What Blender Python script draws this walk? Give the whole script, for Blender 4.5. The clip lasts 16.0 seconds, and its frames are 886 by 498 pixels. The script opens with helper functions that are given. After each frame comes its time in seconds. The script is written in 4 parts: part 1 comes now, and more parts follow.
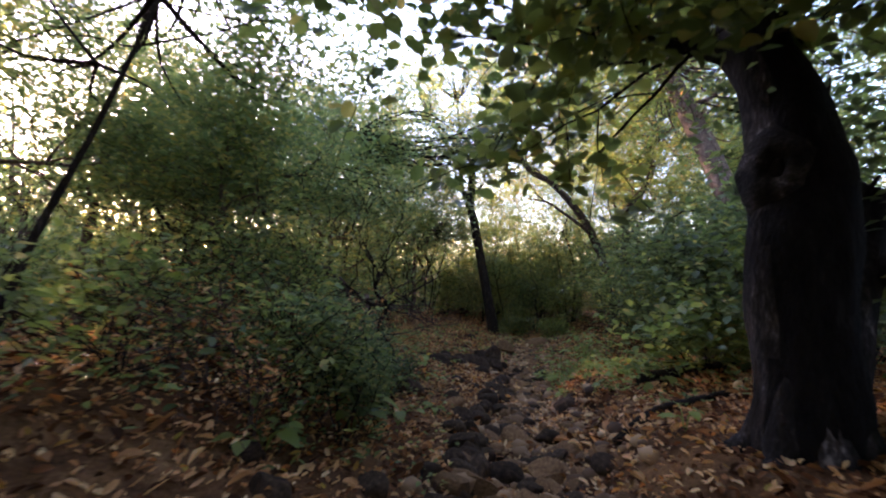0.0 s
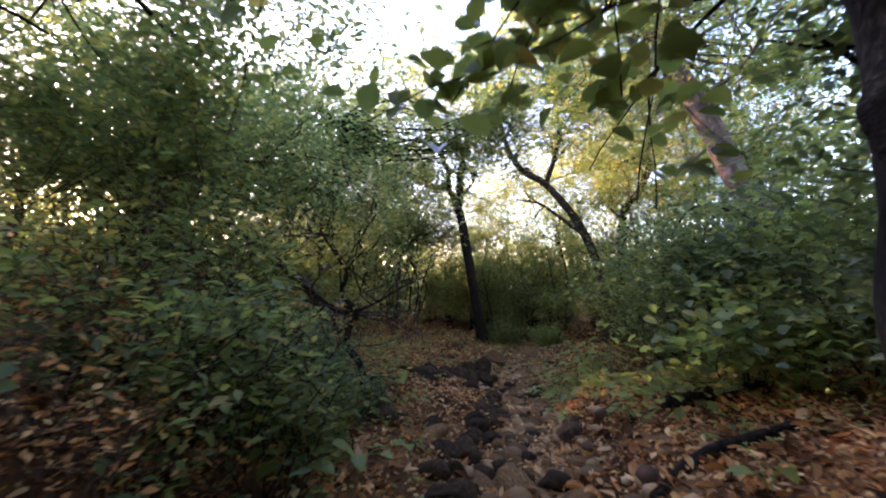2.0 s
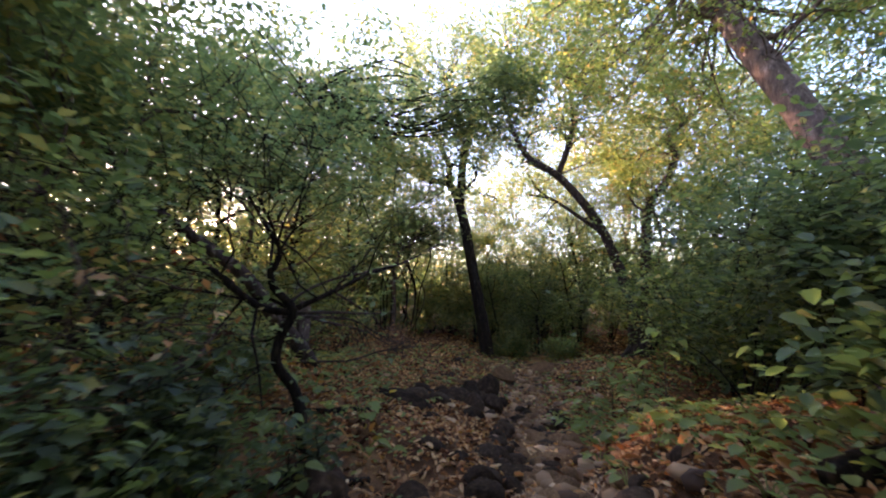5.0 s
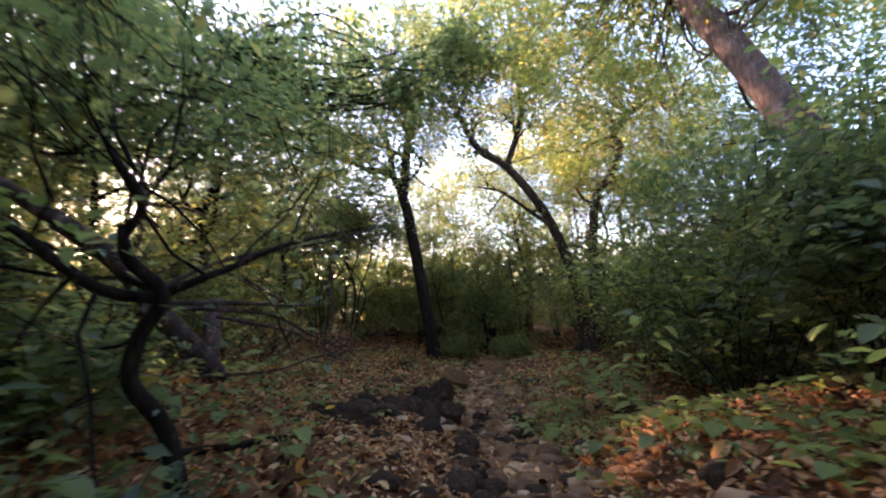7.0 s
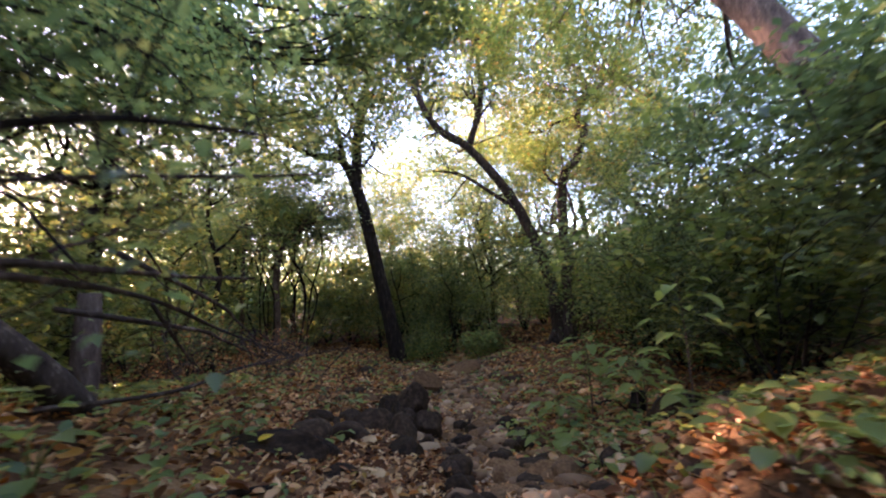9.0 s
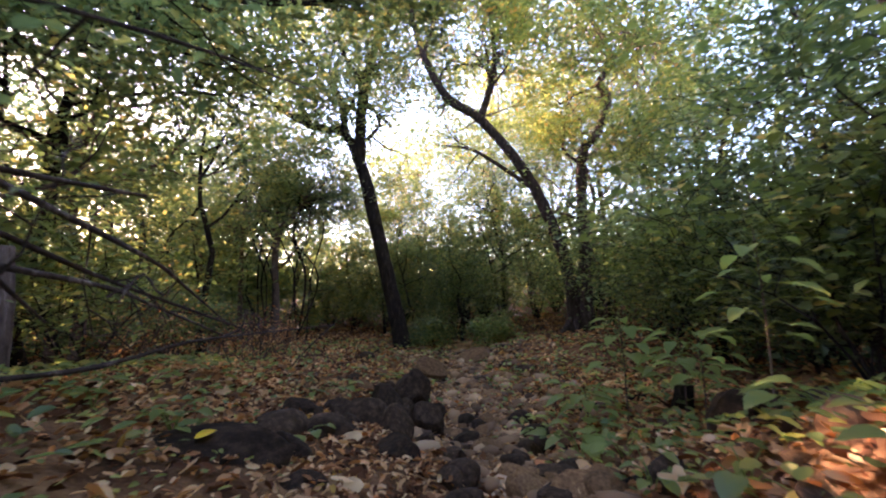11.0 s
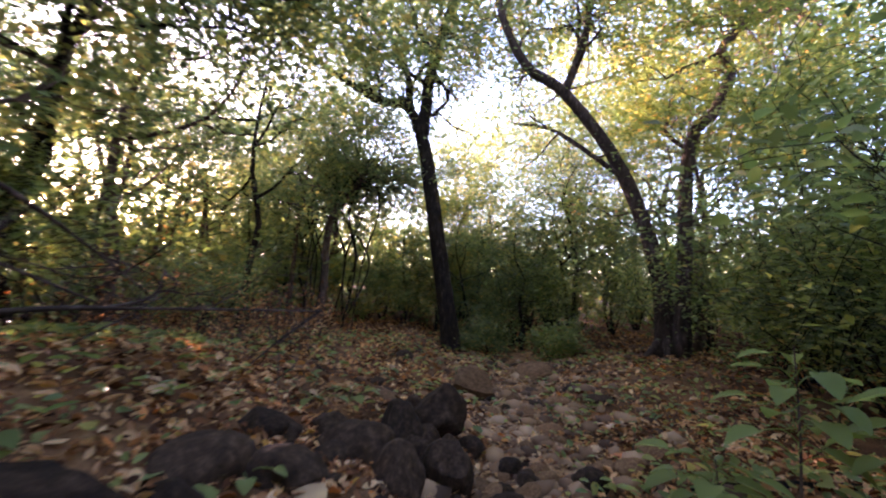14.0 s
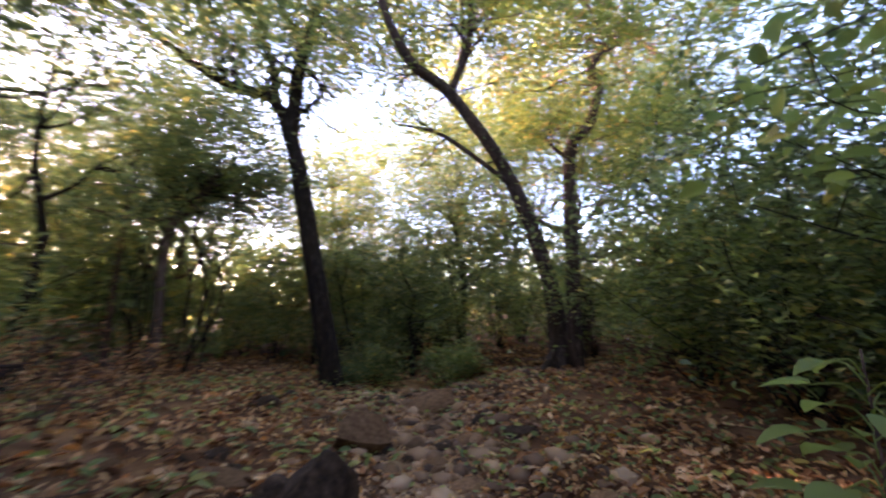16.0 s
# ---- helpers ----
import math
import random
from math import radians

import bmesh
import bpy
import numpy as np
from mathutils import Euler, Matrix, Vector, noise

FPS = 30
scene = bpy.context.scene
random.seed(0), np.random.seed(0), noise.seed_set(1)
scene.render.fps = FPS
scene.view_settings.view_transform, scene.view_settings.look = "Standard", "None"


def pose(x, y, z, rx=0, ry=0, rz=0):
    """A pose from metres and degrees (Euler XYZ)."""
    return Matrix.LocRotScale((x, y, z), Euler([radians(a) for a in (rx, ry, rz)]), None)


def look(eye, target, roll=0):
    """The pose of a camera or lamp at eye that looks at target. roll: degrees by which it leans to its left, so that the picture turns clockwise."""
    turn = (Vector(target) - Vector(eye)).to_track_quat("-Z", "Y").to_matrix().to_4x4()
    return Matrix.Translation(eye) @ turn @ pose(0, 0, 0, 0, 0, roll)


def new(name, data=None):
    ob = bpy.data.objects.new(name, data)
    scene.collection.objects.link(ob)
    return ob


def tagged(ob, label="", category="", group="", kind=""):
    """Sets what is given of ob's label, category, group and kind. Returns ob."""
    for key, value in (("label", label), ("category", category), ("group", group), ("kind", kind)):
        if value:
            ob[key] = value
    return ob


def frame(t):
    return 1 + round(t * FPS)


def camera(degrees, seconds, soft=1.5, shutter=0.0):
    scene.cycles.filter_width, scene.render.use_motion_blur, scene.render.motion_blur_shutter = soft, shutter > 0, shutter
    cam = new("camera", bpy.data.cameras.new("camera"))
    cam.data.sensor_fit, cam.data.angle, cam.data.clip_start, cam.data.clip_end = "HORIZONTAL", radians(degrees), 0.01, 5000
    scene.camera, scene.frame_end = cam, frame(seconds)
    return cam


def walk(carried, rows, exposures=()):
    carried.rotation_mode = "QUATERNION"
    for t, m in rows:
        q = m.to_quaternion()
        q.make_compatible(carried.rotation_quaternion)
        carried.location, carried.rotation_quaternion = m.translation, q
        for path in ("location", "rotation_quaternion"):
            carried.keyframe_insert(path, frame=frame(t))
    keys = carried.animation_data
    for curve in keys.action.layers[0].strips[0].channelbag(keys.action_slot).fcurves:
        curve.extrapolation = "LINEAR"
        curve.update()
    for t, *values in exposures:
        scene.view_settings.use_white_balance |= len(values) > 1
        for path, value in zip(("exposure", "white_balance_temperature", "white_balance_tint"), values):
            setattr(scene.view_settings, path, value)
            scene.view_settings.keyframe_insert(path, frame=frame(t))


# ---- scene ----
cam = camera(95.4, 16.0, soft=2.1, shutter=1.1)
EXPOSURE, KELVIN, TINT = 4.4, 6400.0, 44.0
METRES, EYE, TILT, LEAN, TURN = 9.0, 1.4, 3.0, 0.0, 0.0
ROWS = [
    (0.0, 0.0, 0.0, 0.0, 0.0, 0.0, -0.0),
    (0.5, 0.0017, 0.0327, -0.0082, -0.55, 0.27, -0.23),
    (1.0, 0.0037, 0.0675, -0.0141, -0.98, 0.45, -0.44),
    (1.5, 0.0051, 0.0945, -0.0169, -1.31, 0.75, -0.44),
    (2.0, 0.0113, 0.1219, -0.0193, -1.63, 1.09, -0.18),
    (2.5, 0.0152, 0.1564, -0.0296, -1.48, 1.51, -0.01),
    (3.0, 0.0181, 0.1972, -0.0397, -0.67, 2.13, 0.15),
    (5.5, 0.0355, 0.3706, -0.065, -1.61, 2.83, -0.4),
    (6.0, 0.0341, 0.3963, -0.0656, -3.99, 2.85, -0.11),
    (6.5, 0.0334, 0.4274, -0.0727, -6.64, 2.94, 0.43),
    (7.0, 0.0218, 0.4688, -0.0913, -9.72, 3.24, 0.75),
    (7.5, 0.0185, 0.5098, -0.1036, -11.34, 3.19, 1.19),
    (8.0, 0.0181, 0.5451, -0.1116, -12.37, 3.38, 1.46),
    (8.5, 0.021, 0.5785, -0.1126, -14.11, 3.47, 2.49),
    (9.0, 0.0246, 0.6192, -0.1277, -16.06, 3.39, 3.44),
    (11.5, 0.0658, 0.7394, -0.1609, -13.34, 1.98, 1.91),
    (12.0, 0.0751, 0.7683, -0.1639, -10.66, 2.11, 0.68),
    (12.5, 0.0908, 0.7955, -0.1682, -7.31, 2.12, -0.89),
    (13.0, 0.105, 0.822, -0.1702, -4.23, 1.98, -2.25),
    (13.5, 0.1123, 0.8495, -0.179, -3.85, 2.01, -2.61),
    (14.0, 0.1161, 0.8779, -0.1831, -5.2, 2.25, -2.61),
    (14.5, 0.1202, 0.9109, -0.1848, -7.64, 2.97, -2.07),
    (15.0, 0.1269, 0.9524, -0.1892, -10.99, 4.17, -1.56),
    (15.5, 0.1309, 0.9894, -0.194, -15.41, 5.4, -0.98),
    (16.0, 0.1329, 1.0232, -0.1993, -21.95, 5.78, 0.24),
]
walk(cam, [(t, pose(0, 0, EYE, TILT, LEAN, TURN) @ pose(METRES * x, METRES * y, METRES * z, 90 + pitch, roll, yaw)) for t, x, y, z, yaw, pitch, roll in ROWS], [(0.0, EXPOSURE - 0.25, KELVIN, TINT), (2.0, EXPOSURE, KELVIN, TINT), (5.5, EXPOSURE - 0.2, KELVIN, TINT), (8.0, EXPOSURE, KELVIN, TINT + 1), (11.5, EXPOSURE + 0.2, KELVIN, TINT + 3), (13.0, EXPOSURE + 0.22, KELVIN, TINT + 5), (16.0, EXPOSURE + 0.15, KELVIN, TINT + 6)])

# ---- world, sun, exposure ----
SUN_AZ, SUN_EL = radians(-38.0), radians(8.5)
SUN_DIR = Vector((math.sin(SUN_AZ) * math.cos(SUN_EL), math.cos(SUN_AZ) * math.cos(SUN_EL), math.sin(SUN_EL)))
world = bpy.data.worlds.new("sky")
scene.world = world
world.use_nodes = True
wn = world.node_tree
sky = wn.nodes.new("ShaderNodeTexSky")
sky.sky_type = "NISHITA"
sky.sun_disc = False
sky.sun_elevation = SUN_EL
sky.sun_rotation = SUN_AZ
sky.air_density, sky.dust_density, sky.ozone_density = 1.0, 1.0, 2.0
wn.links.new(sky.outputs[0], wn.nodes["Background"].inputs[0])
wn.nodes["Background"].inputs[1].default_value = 0.14
sun_data = bpy.data.lights.new("sun", "SUN")
sun_data.energy, sun_data.angle, sun_data.color = 3.4, radians(0.6), (1.0, 0.82, 0.6)
sun = new("sun", sun_data)
sun.matrix_world = look(SUN_DIR * 60, (0, 0, 0))


# ---- materials ----
def material(name):
    m = bpy.data.materials.new(name)
    m.use_nodes = True
    m.node_tree.nodes.remove(m.node_tree.nodes["Principled BSDF"])
    return m, m.node_tree.nodes, m.node_tree.links, m.node_tree.nodes["Material Output"]


def ramp(nodes, stops):
    r = nodes.new("ShaderNodeValToRGB")
    els = r.color_ramp.elements
    while len(els) < len(stops):
        els.new(0.5)
    for e, (p, c) in zip(els, stops):
        e.position, e.color = p, (*c, 1)
    return r


def leaf_material(name, stops, through_part=0.5, rough=0.45, tint=(1.0, 1.0, 0.8), spec=0.3):
    m, n, l, out = material(name)
    geo = n.new("ShaderNodeNewGeometry")
    r = ramp(n, stops)
    l.new(geo.outputs["Random Per Island"], r.inputs[0])
    tex = n.new("ShaderNodeTexNoise")
    tex.inputs["Scale"].default_value = 0.9
    pos = n.new("ShaderNodeTexCoord")
    l.new(pos.outputs["Object"], tex.inputs["Vector"])
    hs = n.new("ShaderNodeHueSaturation")
    mr = n.new("ShaderNodeMapRange")
    mr.inputs["From Min"].default_value, mr.inputs["From Max"].default_value = 0.3, 0.7
    mr.inputs["To Min"].default_value, mr.inputs["To Max"].default_value = 0.75, 1.3
    l.new(tex.outputs[0], mr.inputs[0])
    l.new(mr.outputs[0], hs.inputs["Value"])
    l.new(r.outputs[0], hs.inputs["Color"])
    p = n.new("ShaderNodeBsdfPrincipled")
    p.inputs["Roughness"].default_value = rough
    p.inputs["Specular IOR Level"].default_value = spec
    l.new(hs.outputs[0], p.inputs["Base Color"])
    tr = n.new("ShaderNodeBsdfTranslucent")
    mul = n.new("ShaderNodeMix")
    mul.data_type, mul.blend_type = "RGBA", "MULTIPLY"
    mul.inputs[0].default_value = 1.0
    mul.inputs[7].default_value = (tint[0] * 2.5, tint[1] * 2.4, tint[2] * 2.1, 1)
    l.new(hs.outputs[0], mul.inputs[6])
    l.new(mul.outputs[2], tr.inputs[0])
    mix = n.new("ShaderNodeMixShader")
    mix.inputs[0].default_value = through_part
    l.new(p.outputs[0], mix.inputs[1])
    l.new(tr.outputs[0], mix.inputs[2])
    l.new(mix.outputs[0], out.inputs[0])
    return m


def rough_material(name, stops, scale=6.0, fine=40.0, bump=0.4, rough=0.9, stretch=(1, 1, 1), vary=0.0, distance=0.02, spec=0.3):
    m, n, l, out = material(name)
    co = n.new("ShaderNodeTexCoord")
    mp = n.new("ShaderNodeMapping")
    mp.inputs["Scale"].default_value = stretch
    l.new(co.outputs["Object"], mp.inputs[0])
    a = n.new("ShaderNodeTexNoise")
    a.inputs["Scale"].default_value, a.inputs["Detail"].default_value, a.inputs["Roughness"].default_value = scale, 6, 0.65
    b = n.new("ShaderNodeTexNoise")
    b.inputs["Scale"].default_value, b.inputs["Detail"].default_value = fine, 4
    for t in (a, b):
        l.new(mp.outputs[0], t.inputs["Vector"])
    add = n.new("ShaderNodeMath")
    add.operation = "MULTIPLY_ADD"
    add.inputs[1].default_value = 0.35
    l.new(b.outputs[0], add.inputs[0])
    l.new(a.outputs[0], add.inputs[2])
    sub = n.new("ShaderNodeMath")
    sub.operation = "SUBTRACT"
    sub.inputs[1].default_value = 0.175
    l.new(add.outputs[0], sub.inputs[0])
    r = ramp(n, stops)
    l.new(sub.outputs[0], r.inputs[0])
    p = n.new("ShaderNodeBsdfPrincipled")
    p.inputs["Roughness"].default_value = rough
    p.inputs["Specular IOR Level"].default_value = spec
    colour = r.outputs[0]
    if vary:
        info = n.new("ShaderNodeObjectInfo")
        hs = n.new("ShaderNodeHueSaturation")
        mr = n.new("ShaderNodeMapRange")
        mr.inputs["To Min"].default_value, mr.inputs["To Max"].default_value = 1 - vary, 1 + vary
        l.new(info.outputs["Random"], mr.inputs[0])
        l.new(mr.outputs[0], hs.inputs["Value"])
        l.new(colour, hs.inputs["Color"])
        colour = hs.outputs[0]
    l.new(colour, p.inputs["Base Color"])
    bp = n.new("ShaderNodeBump")
    bp.inputs["Strength"].default_value, bp.inputs["Distance"].default_value = bump, distance
    l.new(add.outputs[0], bp.inputs["Height"])
    l.new(bp.outputs[0], p.inputs["Normal"])
    l.new(p.outputs[0], out.inputs[0])
    return m


LEAF_GREEN = leaf_material("leaf_green", [(0.0, (0.0643, 0.095, 0.0405)), (0.45, (0.0994, 0.135, 0.0513)), (0.8, (0.152, 0.175, 0.0607)), (1.0, (0.304, 0.24, 0.0743))])
LEAF_DARK = leaf_material("leaf_dark", [(0.0, (0.044, 0.066, 0.031)), (0.6, (0.07, 0.1, 0.039)), (1.0, (0.125, 0.145, 0.046))], 0.42)
LEAF_BUSH = leaf_material("leaf_bush", [(0.0, (0.07, 0.1, 0.034)), (0.5, (0.112, 0.15, 0.044)), (0.9, (0.18, 0.2, 0.054)), (1.0, (0.34, 0.24, 0.08))], 0.45, 0.4)
LEAF_YELLOW = leaf_material("leaf_yellow", [(0.0, (0.0877, 0.125, 0.0405)), (0.5, (0.123, 0.16, 0.0446)), (0.82, (0.175, 0.19, 0.0486)), (0.95, (0.292, 0.23, 0.054)), (1.0, (0.398, 0.19, 0.0607))], 0.48)
LEAF_BROAD = leaf_material("leaf_broad", [(0.0, (0.085, 0.13, 0.042)), (0.6, (0.15, 0.19, 0.052)), (1.0, (0.28, 0.26, 0.07))], 0.45, 0.38)
LEAF_DEAD = leaf_material("leaf_dead", [(0.0, (0.03, 0.011, 0.005)), (0.26, (0.14, 0.056, 0.022)), (0.46, (0.36, 0.17, 0.07)), (0.74, (0.56, 0.33, 0.15)), (0.94, (0.63, 0.43, 0.22)), (0.97, (0.55, 0.18, 0.04)), (1.0, (0.34, 0.27, 0.06))], 0.2, 0.8, (1, 0.72, 0.42), 0.1)
BARK_DARK = rough_material("bark_dark", [(0.3, (0.009, 0.006, 0.0045)), (0.55, (0.023, 0.0155, 0.0105)), (0.75, (0.08, 0.058, 0.04))], 14, 60, 0.8, 0.97, (1, 1, 0.25), 0.0, 0.03, 0.08)
BARK_GREY = rough_material("bark_grey", [(0.32, (0.008, 0.007, 0.006)), (0.52, (0.02, 0.0155, 0.013)), (0.64, (0.052, 0.041, 0.036)), (0.74, (0.22, 0.185, 0.165))], 4.5, 45, 1.0, 0.97, (1, 1, 0.35), 0.0, 0.05, 0.08)
BARK_BROWN = rough_material("bark_brown", [(0.3, (0.045, 0.028, 0.02)), (0.55, (0.125, 0.08, 0.056)), (0.75, (0.26, 0.185, 0.14))], 12, 50, 0.7, 0.97, (1, 1, 0.3), 0.0, 0.03, 0.1)
DEAD_WOOD = rough_material("dead_wood", [(0.3, (0.022, 0.014, 0.01)), (0.55, (0.062, 0.04, 0.027)), (0.8, (0.26, 0.19, 0.135))], 10, 60, 0.6, 0.97, (1, 1, 0.3), 0.0, 0.02, 0.15)
ROCK = rough_material("rock", [(0.3, (0.014, 0.008, 0.0045)), (0.5, (0.04, 0.022, 0.012)), (0.68, (0.09, 0.052, 0.028)), (0.85, (0.22, 0.14, 0.078))], 4, 42, 0.5, 0.9, (1, 1, 1), 0.35, 0.02, 0.12)
STONE = rough_material("stone", [(0.3, (0.085, 0.04, 0.018)), (0.55, (0.22, 0.112, 0.049)), (0.8, (0.36, 0.205, 0.098))], 6, 45, 0.6, 0.95, (1, 1, 1), 0.3, 0.02, 0.1)
SOIL = rough_material("soil", [(0.3, (0.034, 0.0145, 0.0065)), (0.48, (0.125, 0.057, 0.024)), (0.62, (0.24, 0.12, 0.05)), (0.8, (0.38, 0.22, 0.098))], 1.6, 38, 1.0, 0.97, (1, 1, 1), 0.0, 0.04, 0.08)
PATH_SOIL = rough_material("path_soil", [(0.3, (0.12, 0.052, 0.021)), (0.48, (0.33, 0.162, 0.066)), (0.62, (0.48, 0.26, 0.11)), (0.8, (0.6, 0.37, 0.175))], 2.2, 46, 1.0, 0.97, (1, 1, 1), 0.0, 0.03, 0.1)
BARK_WARM = rough_material("bark_warm", [(0.3, (0.02, 0.013, 0.01)), (0.55, (0.06, 0.038, 0.027)), (0.75, (0.15, 0.102, 0.076))], 12, 50, 0.7, 0.97, (1, 1, 0.3), 0.0, 0.03, 0.1)


# ---- mesh helpers ----
def mesh_object(name, verts, faces, mat, parent=None, smooth=False):
    me = bpy.data.meshes.new(name)
    me.from_pydata(verts, [], faces)
    me.materials.append(mat)
    if smooth:
        me.polygons.foreach_set("use_smooth", [True] * len(me.polygons))
    ob = new(name, me)
    ob.parent = parent
    return ob


def numpy_mesh(name, verts, corners, per_face, mat, parent=None):
    me = bpy.data.meshes.new(name)
    nf = len(corners) // per_face
    me.vertices.add(len(verts))
    me.vertices.foreach_set("co", np.ascontiguousarray(verts, dtype=np.float32).ravel())
    me.loops.add(len(corners))
    me.loops.foreach_set("vertex_index", np.ascontiguousarray(corners, dtype=np.int32))
    me.polygons.add(nf)
    me.polygons.foreach_set("loop_start", np.arange(0, nf * per_face, per_face, dtype=np.int32))
    me.update(calc_edges=True)
    me.materials.append(mat)
    ob = new(name, me)
    ob.parent = parent
    return ob


def interp(xs, ys, v):
    return float(np.interp(v, xs, ys))


def sm(a, b, v):
    t = min(1.0, max(0.0, (v - a) / (b - a)))
    return t * t * (3 - 2 * t)


PATH_Y = (-30, 0, 4, 6.5, 8.7, 11.5, 15, 16.5, 19, 24, 40)
PATH_X = (-1.0, 0.2, 0.85, 1.35, 1.85, 2.25, 3.0, 3.7, 4.3, 4.6, 5.0)
PROFILE_Y = (-60, -10, 0, 4, 7.3, 9, 10, 11.5, 13.3, 16, 19, 24, 32, 60, 200, 900)
PROFILE_Z = (6, 1.6, 0.0, -0.6, -0.95, -1.2, -1.4, -1.6, -1.55, -1.54, -1.75, -1.7, -1.3, 0.2, 3, 7)


def path_x(y):
    return interp(PATH_Y, PATH_X, y)


def ground_z(x, y):
    g = (interp(PROFILE_Y, PROFILE_Z, y - 0.35) + interp(PROFILE_Y, PROFILE_Z, y + 0.35)) / 2
    d = x - path_x(y)
    if d < 0:
        d = -d
        g += (0.13 * sm(0.42, 0.72, d) + 0.28 * sm(0.6, 1.7, d) + min(0.75, 0.4 * max(0.0, d - 1.7)) + 0.03 * max(0, d - 4)) * (1 - 0.6 * sm(11, 16, y))
    else:
        g += (0.55 * sm(0.45, 1.25, d) + min(0.3, 0.14 * max(0.0, d - 1.25))) * (1 - 0.62 * sm(7.4, 9.6, y)) + 0.03 * max(0, d - 4)
    g += 0.07 * noise.noise((x * 0.7, y * 0.7, 0)) + 0.03 * noise.noise((x * 2.3, y * 2.3, 5))
    return g


def tube(verts, faces, pts, radii, sides=8, knobs=0.0, seed=0.0, cap=True):
    """A tapering, slightly knobbly limb through pts, added to verts and faces."""
    pts = [Vector(p) for p in pts]
    base = len(verts)
    side = None
    for i, p in enumerate(pts):
        way = (pts[min(i + 1, len(pts) - 1)] - pts[max(i - 1, 0)]).normalized()
        if side is None:
            side = way.orthogonal().normalized()
        side = (side - way * side.dot(way)).normalized()
        up = way.cross(side)
        for k in range(sides):
            a = 2 * math.pi * k / sides
            off = side * math.cos(a) + up * math.sin(a)
            r = radii[i]
            if knobs:
                q = p + off * r
                r *= 1 + knobs * noise.noise((q.x * 3 + seed, q.y * 3, q.z * 1.6)) + 0.5 * knobs * noise.noise((q.x * 9 + seed, q.y * 9, q.z * 3))
            verts.append(tuple(p + off * r))
    for i in range(len(pts) - 1):
        for k in range(sides):
            a, b = base + i * sides + k, base + i * sides + (k + 1) % sides
            faces.append((a, b, b + sides, a + sides))
    if cap:
        faces.append(tuple(base + (len(pts) - 1) * sides + k for k in range(sides)))
        faces.append(tuple(base + k for k in reversed(range(sides))))


def bend(pts, steps):
    """A smooth line through pts, with steps pieces between each pair."""
    P = [Vector(p) for p in pts]
    out = []
    for i in range(len(P) - 1):
        a, b, c, d = P[max(i - 1, 0)], P[i], P[i + 1], P[min(i + 2, len(P) - 1)]
        for s in range(steps):
            t = s / steps
            out.append(0.5 * ((2 * b) + (c - a) * t + (2 * a - 5 * b + 4 * c - d) * t * t + (3 * b - a - 3 * c + d) * t ** 3))
    out.append(P[-1])
    return out


def leaf_mesh(name, centres, size, mat, parent=None, rng=None, flat=0.35, wide=0.5, round_leaf=False, droop=0.0, curl=0.0):
    """Leaves folded along their midribs: four corners each, or eight where they are broad."""
    rng = rng or np.random.default_rng(1)
    n = len(centres)
    c = np.asarray(centres, dtype=np.float64).reshape(n, 3)
    nrm = rng.normal(size=(n, 3))
    nrm[:, 2] = np.abs(nrm[:, 2]) + flat * 3
    nrm /= np.linalg.norm(nrm, axis=1)[:, None]
    t = rng.normal(size=(n, 3))
    t[:, 2] -= droop
    t -= nrm * (t * nrm).sum(1)[:, None]
    t /= np.linalg.norm(t, axis=1)[:, None] + 1e-9
    s = np.cross(nrm, t)
    ln = size * rng.uniform(0.65, 1.35, n)[:, None]
    fold = rng.uniform(0.05, 0.3 + curl, n)[:, None]
    if round_leaf:
        along = (-0.5, -0.42, -0.1, 0.25, 0.5, 0.25, -0.1, -0.42)
        across = (0.0, 0.55, 1.0, 0.72, 0.0, -0.72, -1.0, -0.55)
    else:
        along = (-0.5, -0.02, 0.5, -0.02)
        across = (0.0, 1.0, 0.0, -1.0)
    k = len(along)
    v = np.empty((n, k, 3))
    for i in range(k):
        v[:, i] = c + t * ln * along[i] + s * ln * wide * across[i] * 0.5 + nrm * ln * fold * abs(across[i]) * wide - nrm * ln * (0.18 - curl * 1.6 * (rng.random((n, 1)) if curl else 0)) * (along[i] + 0.1) ** 2
    if round_leaf:
        tri = np.array([0, 1, 2, 0, 2, 3, 0, 3, 4, 0, 4, 5, 0, 5, 6, 0, 6, 7])
    else:
        tri = np.array([0, 1, 2, 0, 2, 3])
    corners = (np.arange(n)[:, None] * k + tri[None]).ravel()
    return numpy_mesh(name, v.reshape(-1, 3), corners, 3, mat, parent)


def thing(name, x, y, z, label, category, group="", kind=""):
    ob = new(name)
    ob.location = (x, y, z)
    return tagged(ob, label, category, group, kind)


def child(ob, parent):
    ob.parent = parent
    ob.matrix_parent_inverse = Matrix.Translation(-parent.location)
    return ob


# ---- trees ----
WALK_Y = (-2.0, 0.0, 3.4, 5.0, 5.6, 6.7, 7.5, 8.3, 9.3, 10.2)
WALK_X = (0.0, 0.0, 0.32, 0.16, 0.22, 0.59, 0.94, 1.08, 1.15, 1.15)


def on_walk(p, wide=0.75, headroom=2.2):
    """Whether a place hangs in the way of someone on the path."""
    return -2 < p[1] < 10.2 and abs(p[0] - interp(WALK_Y, WALK_X, p[1])) < wide and p[2] < ground_z(p[0], p[1]) + headroom


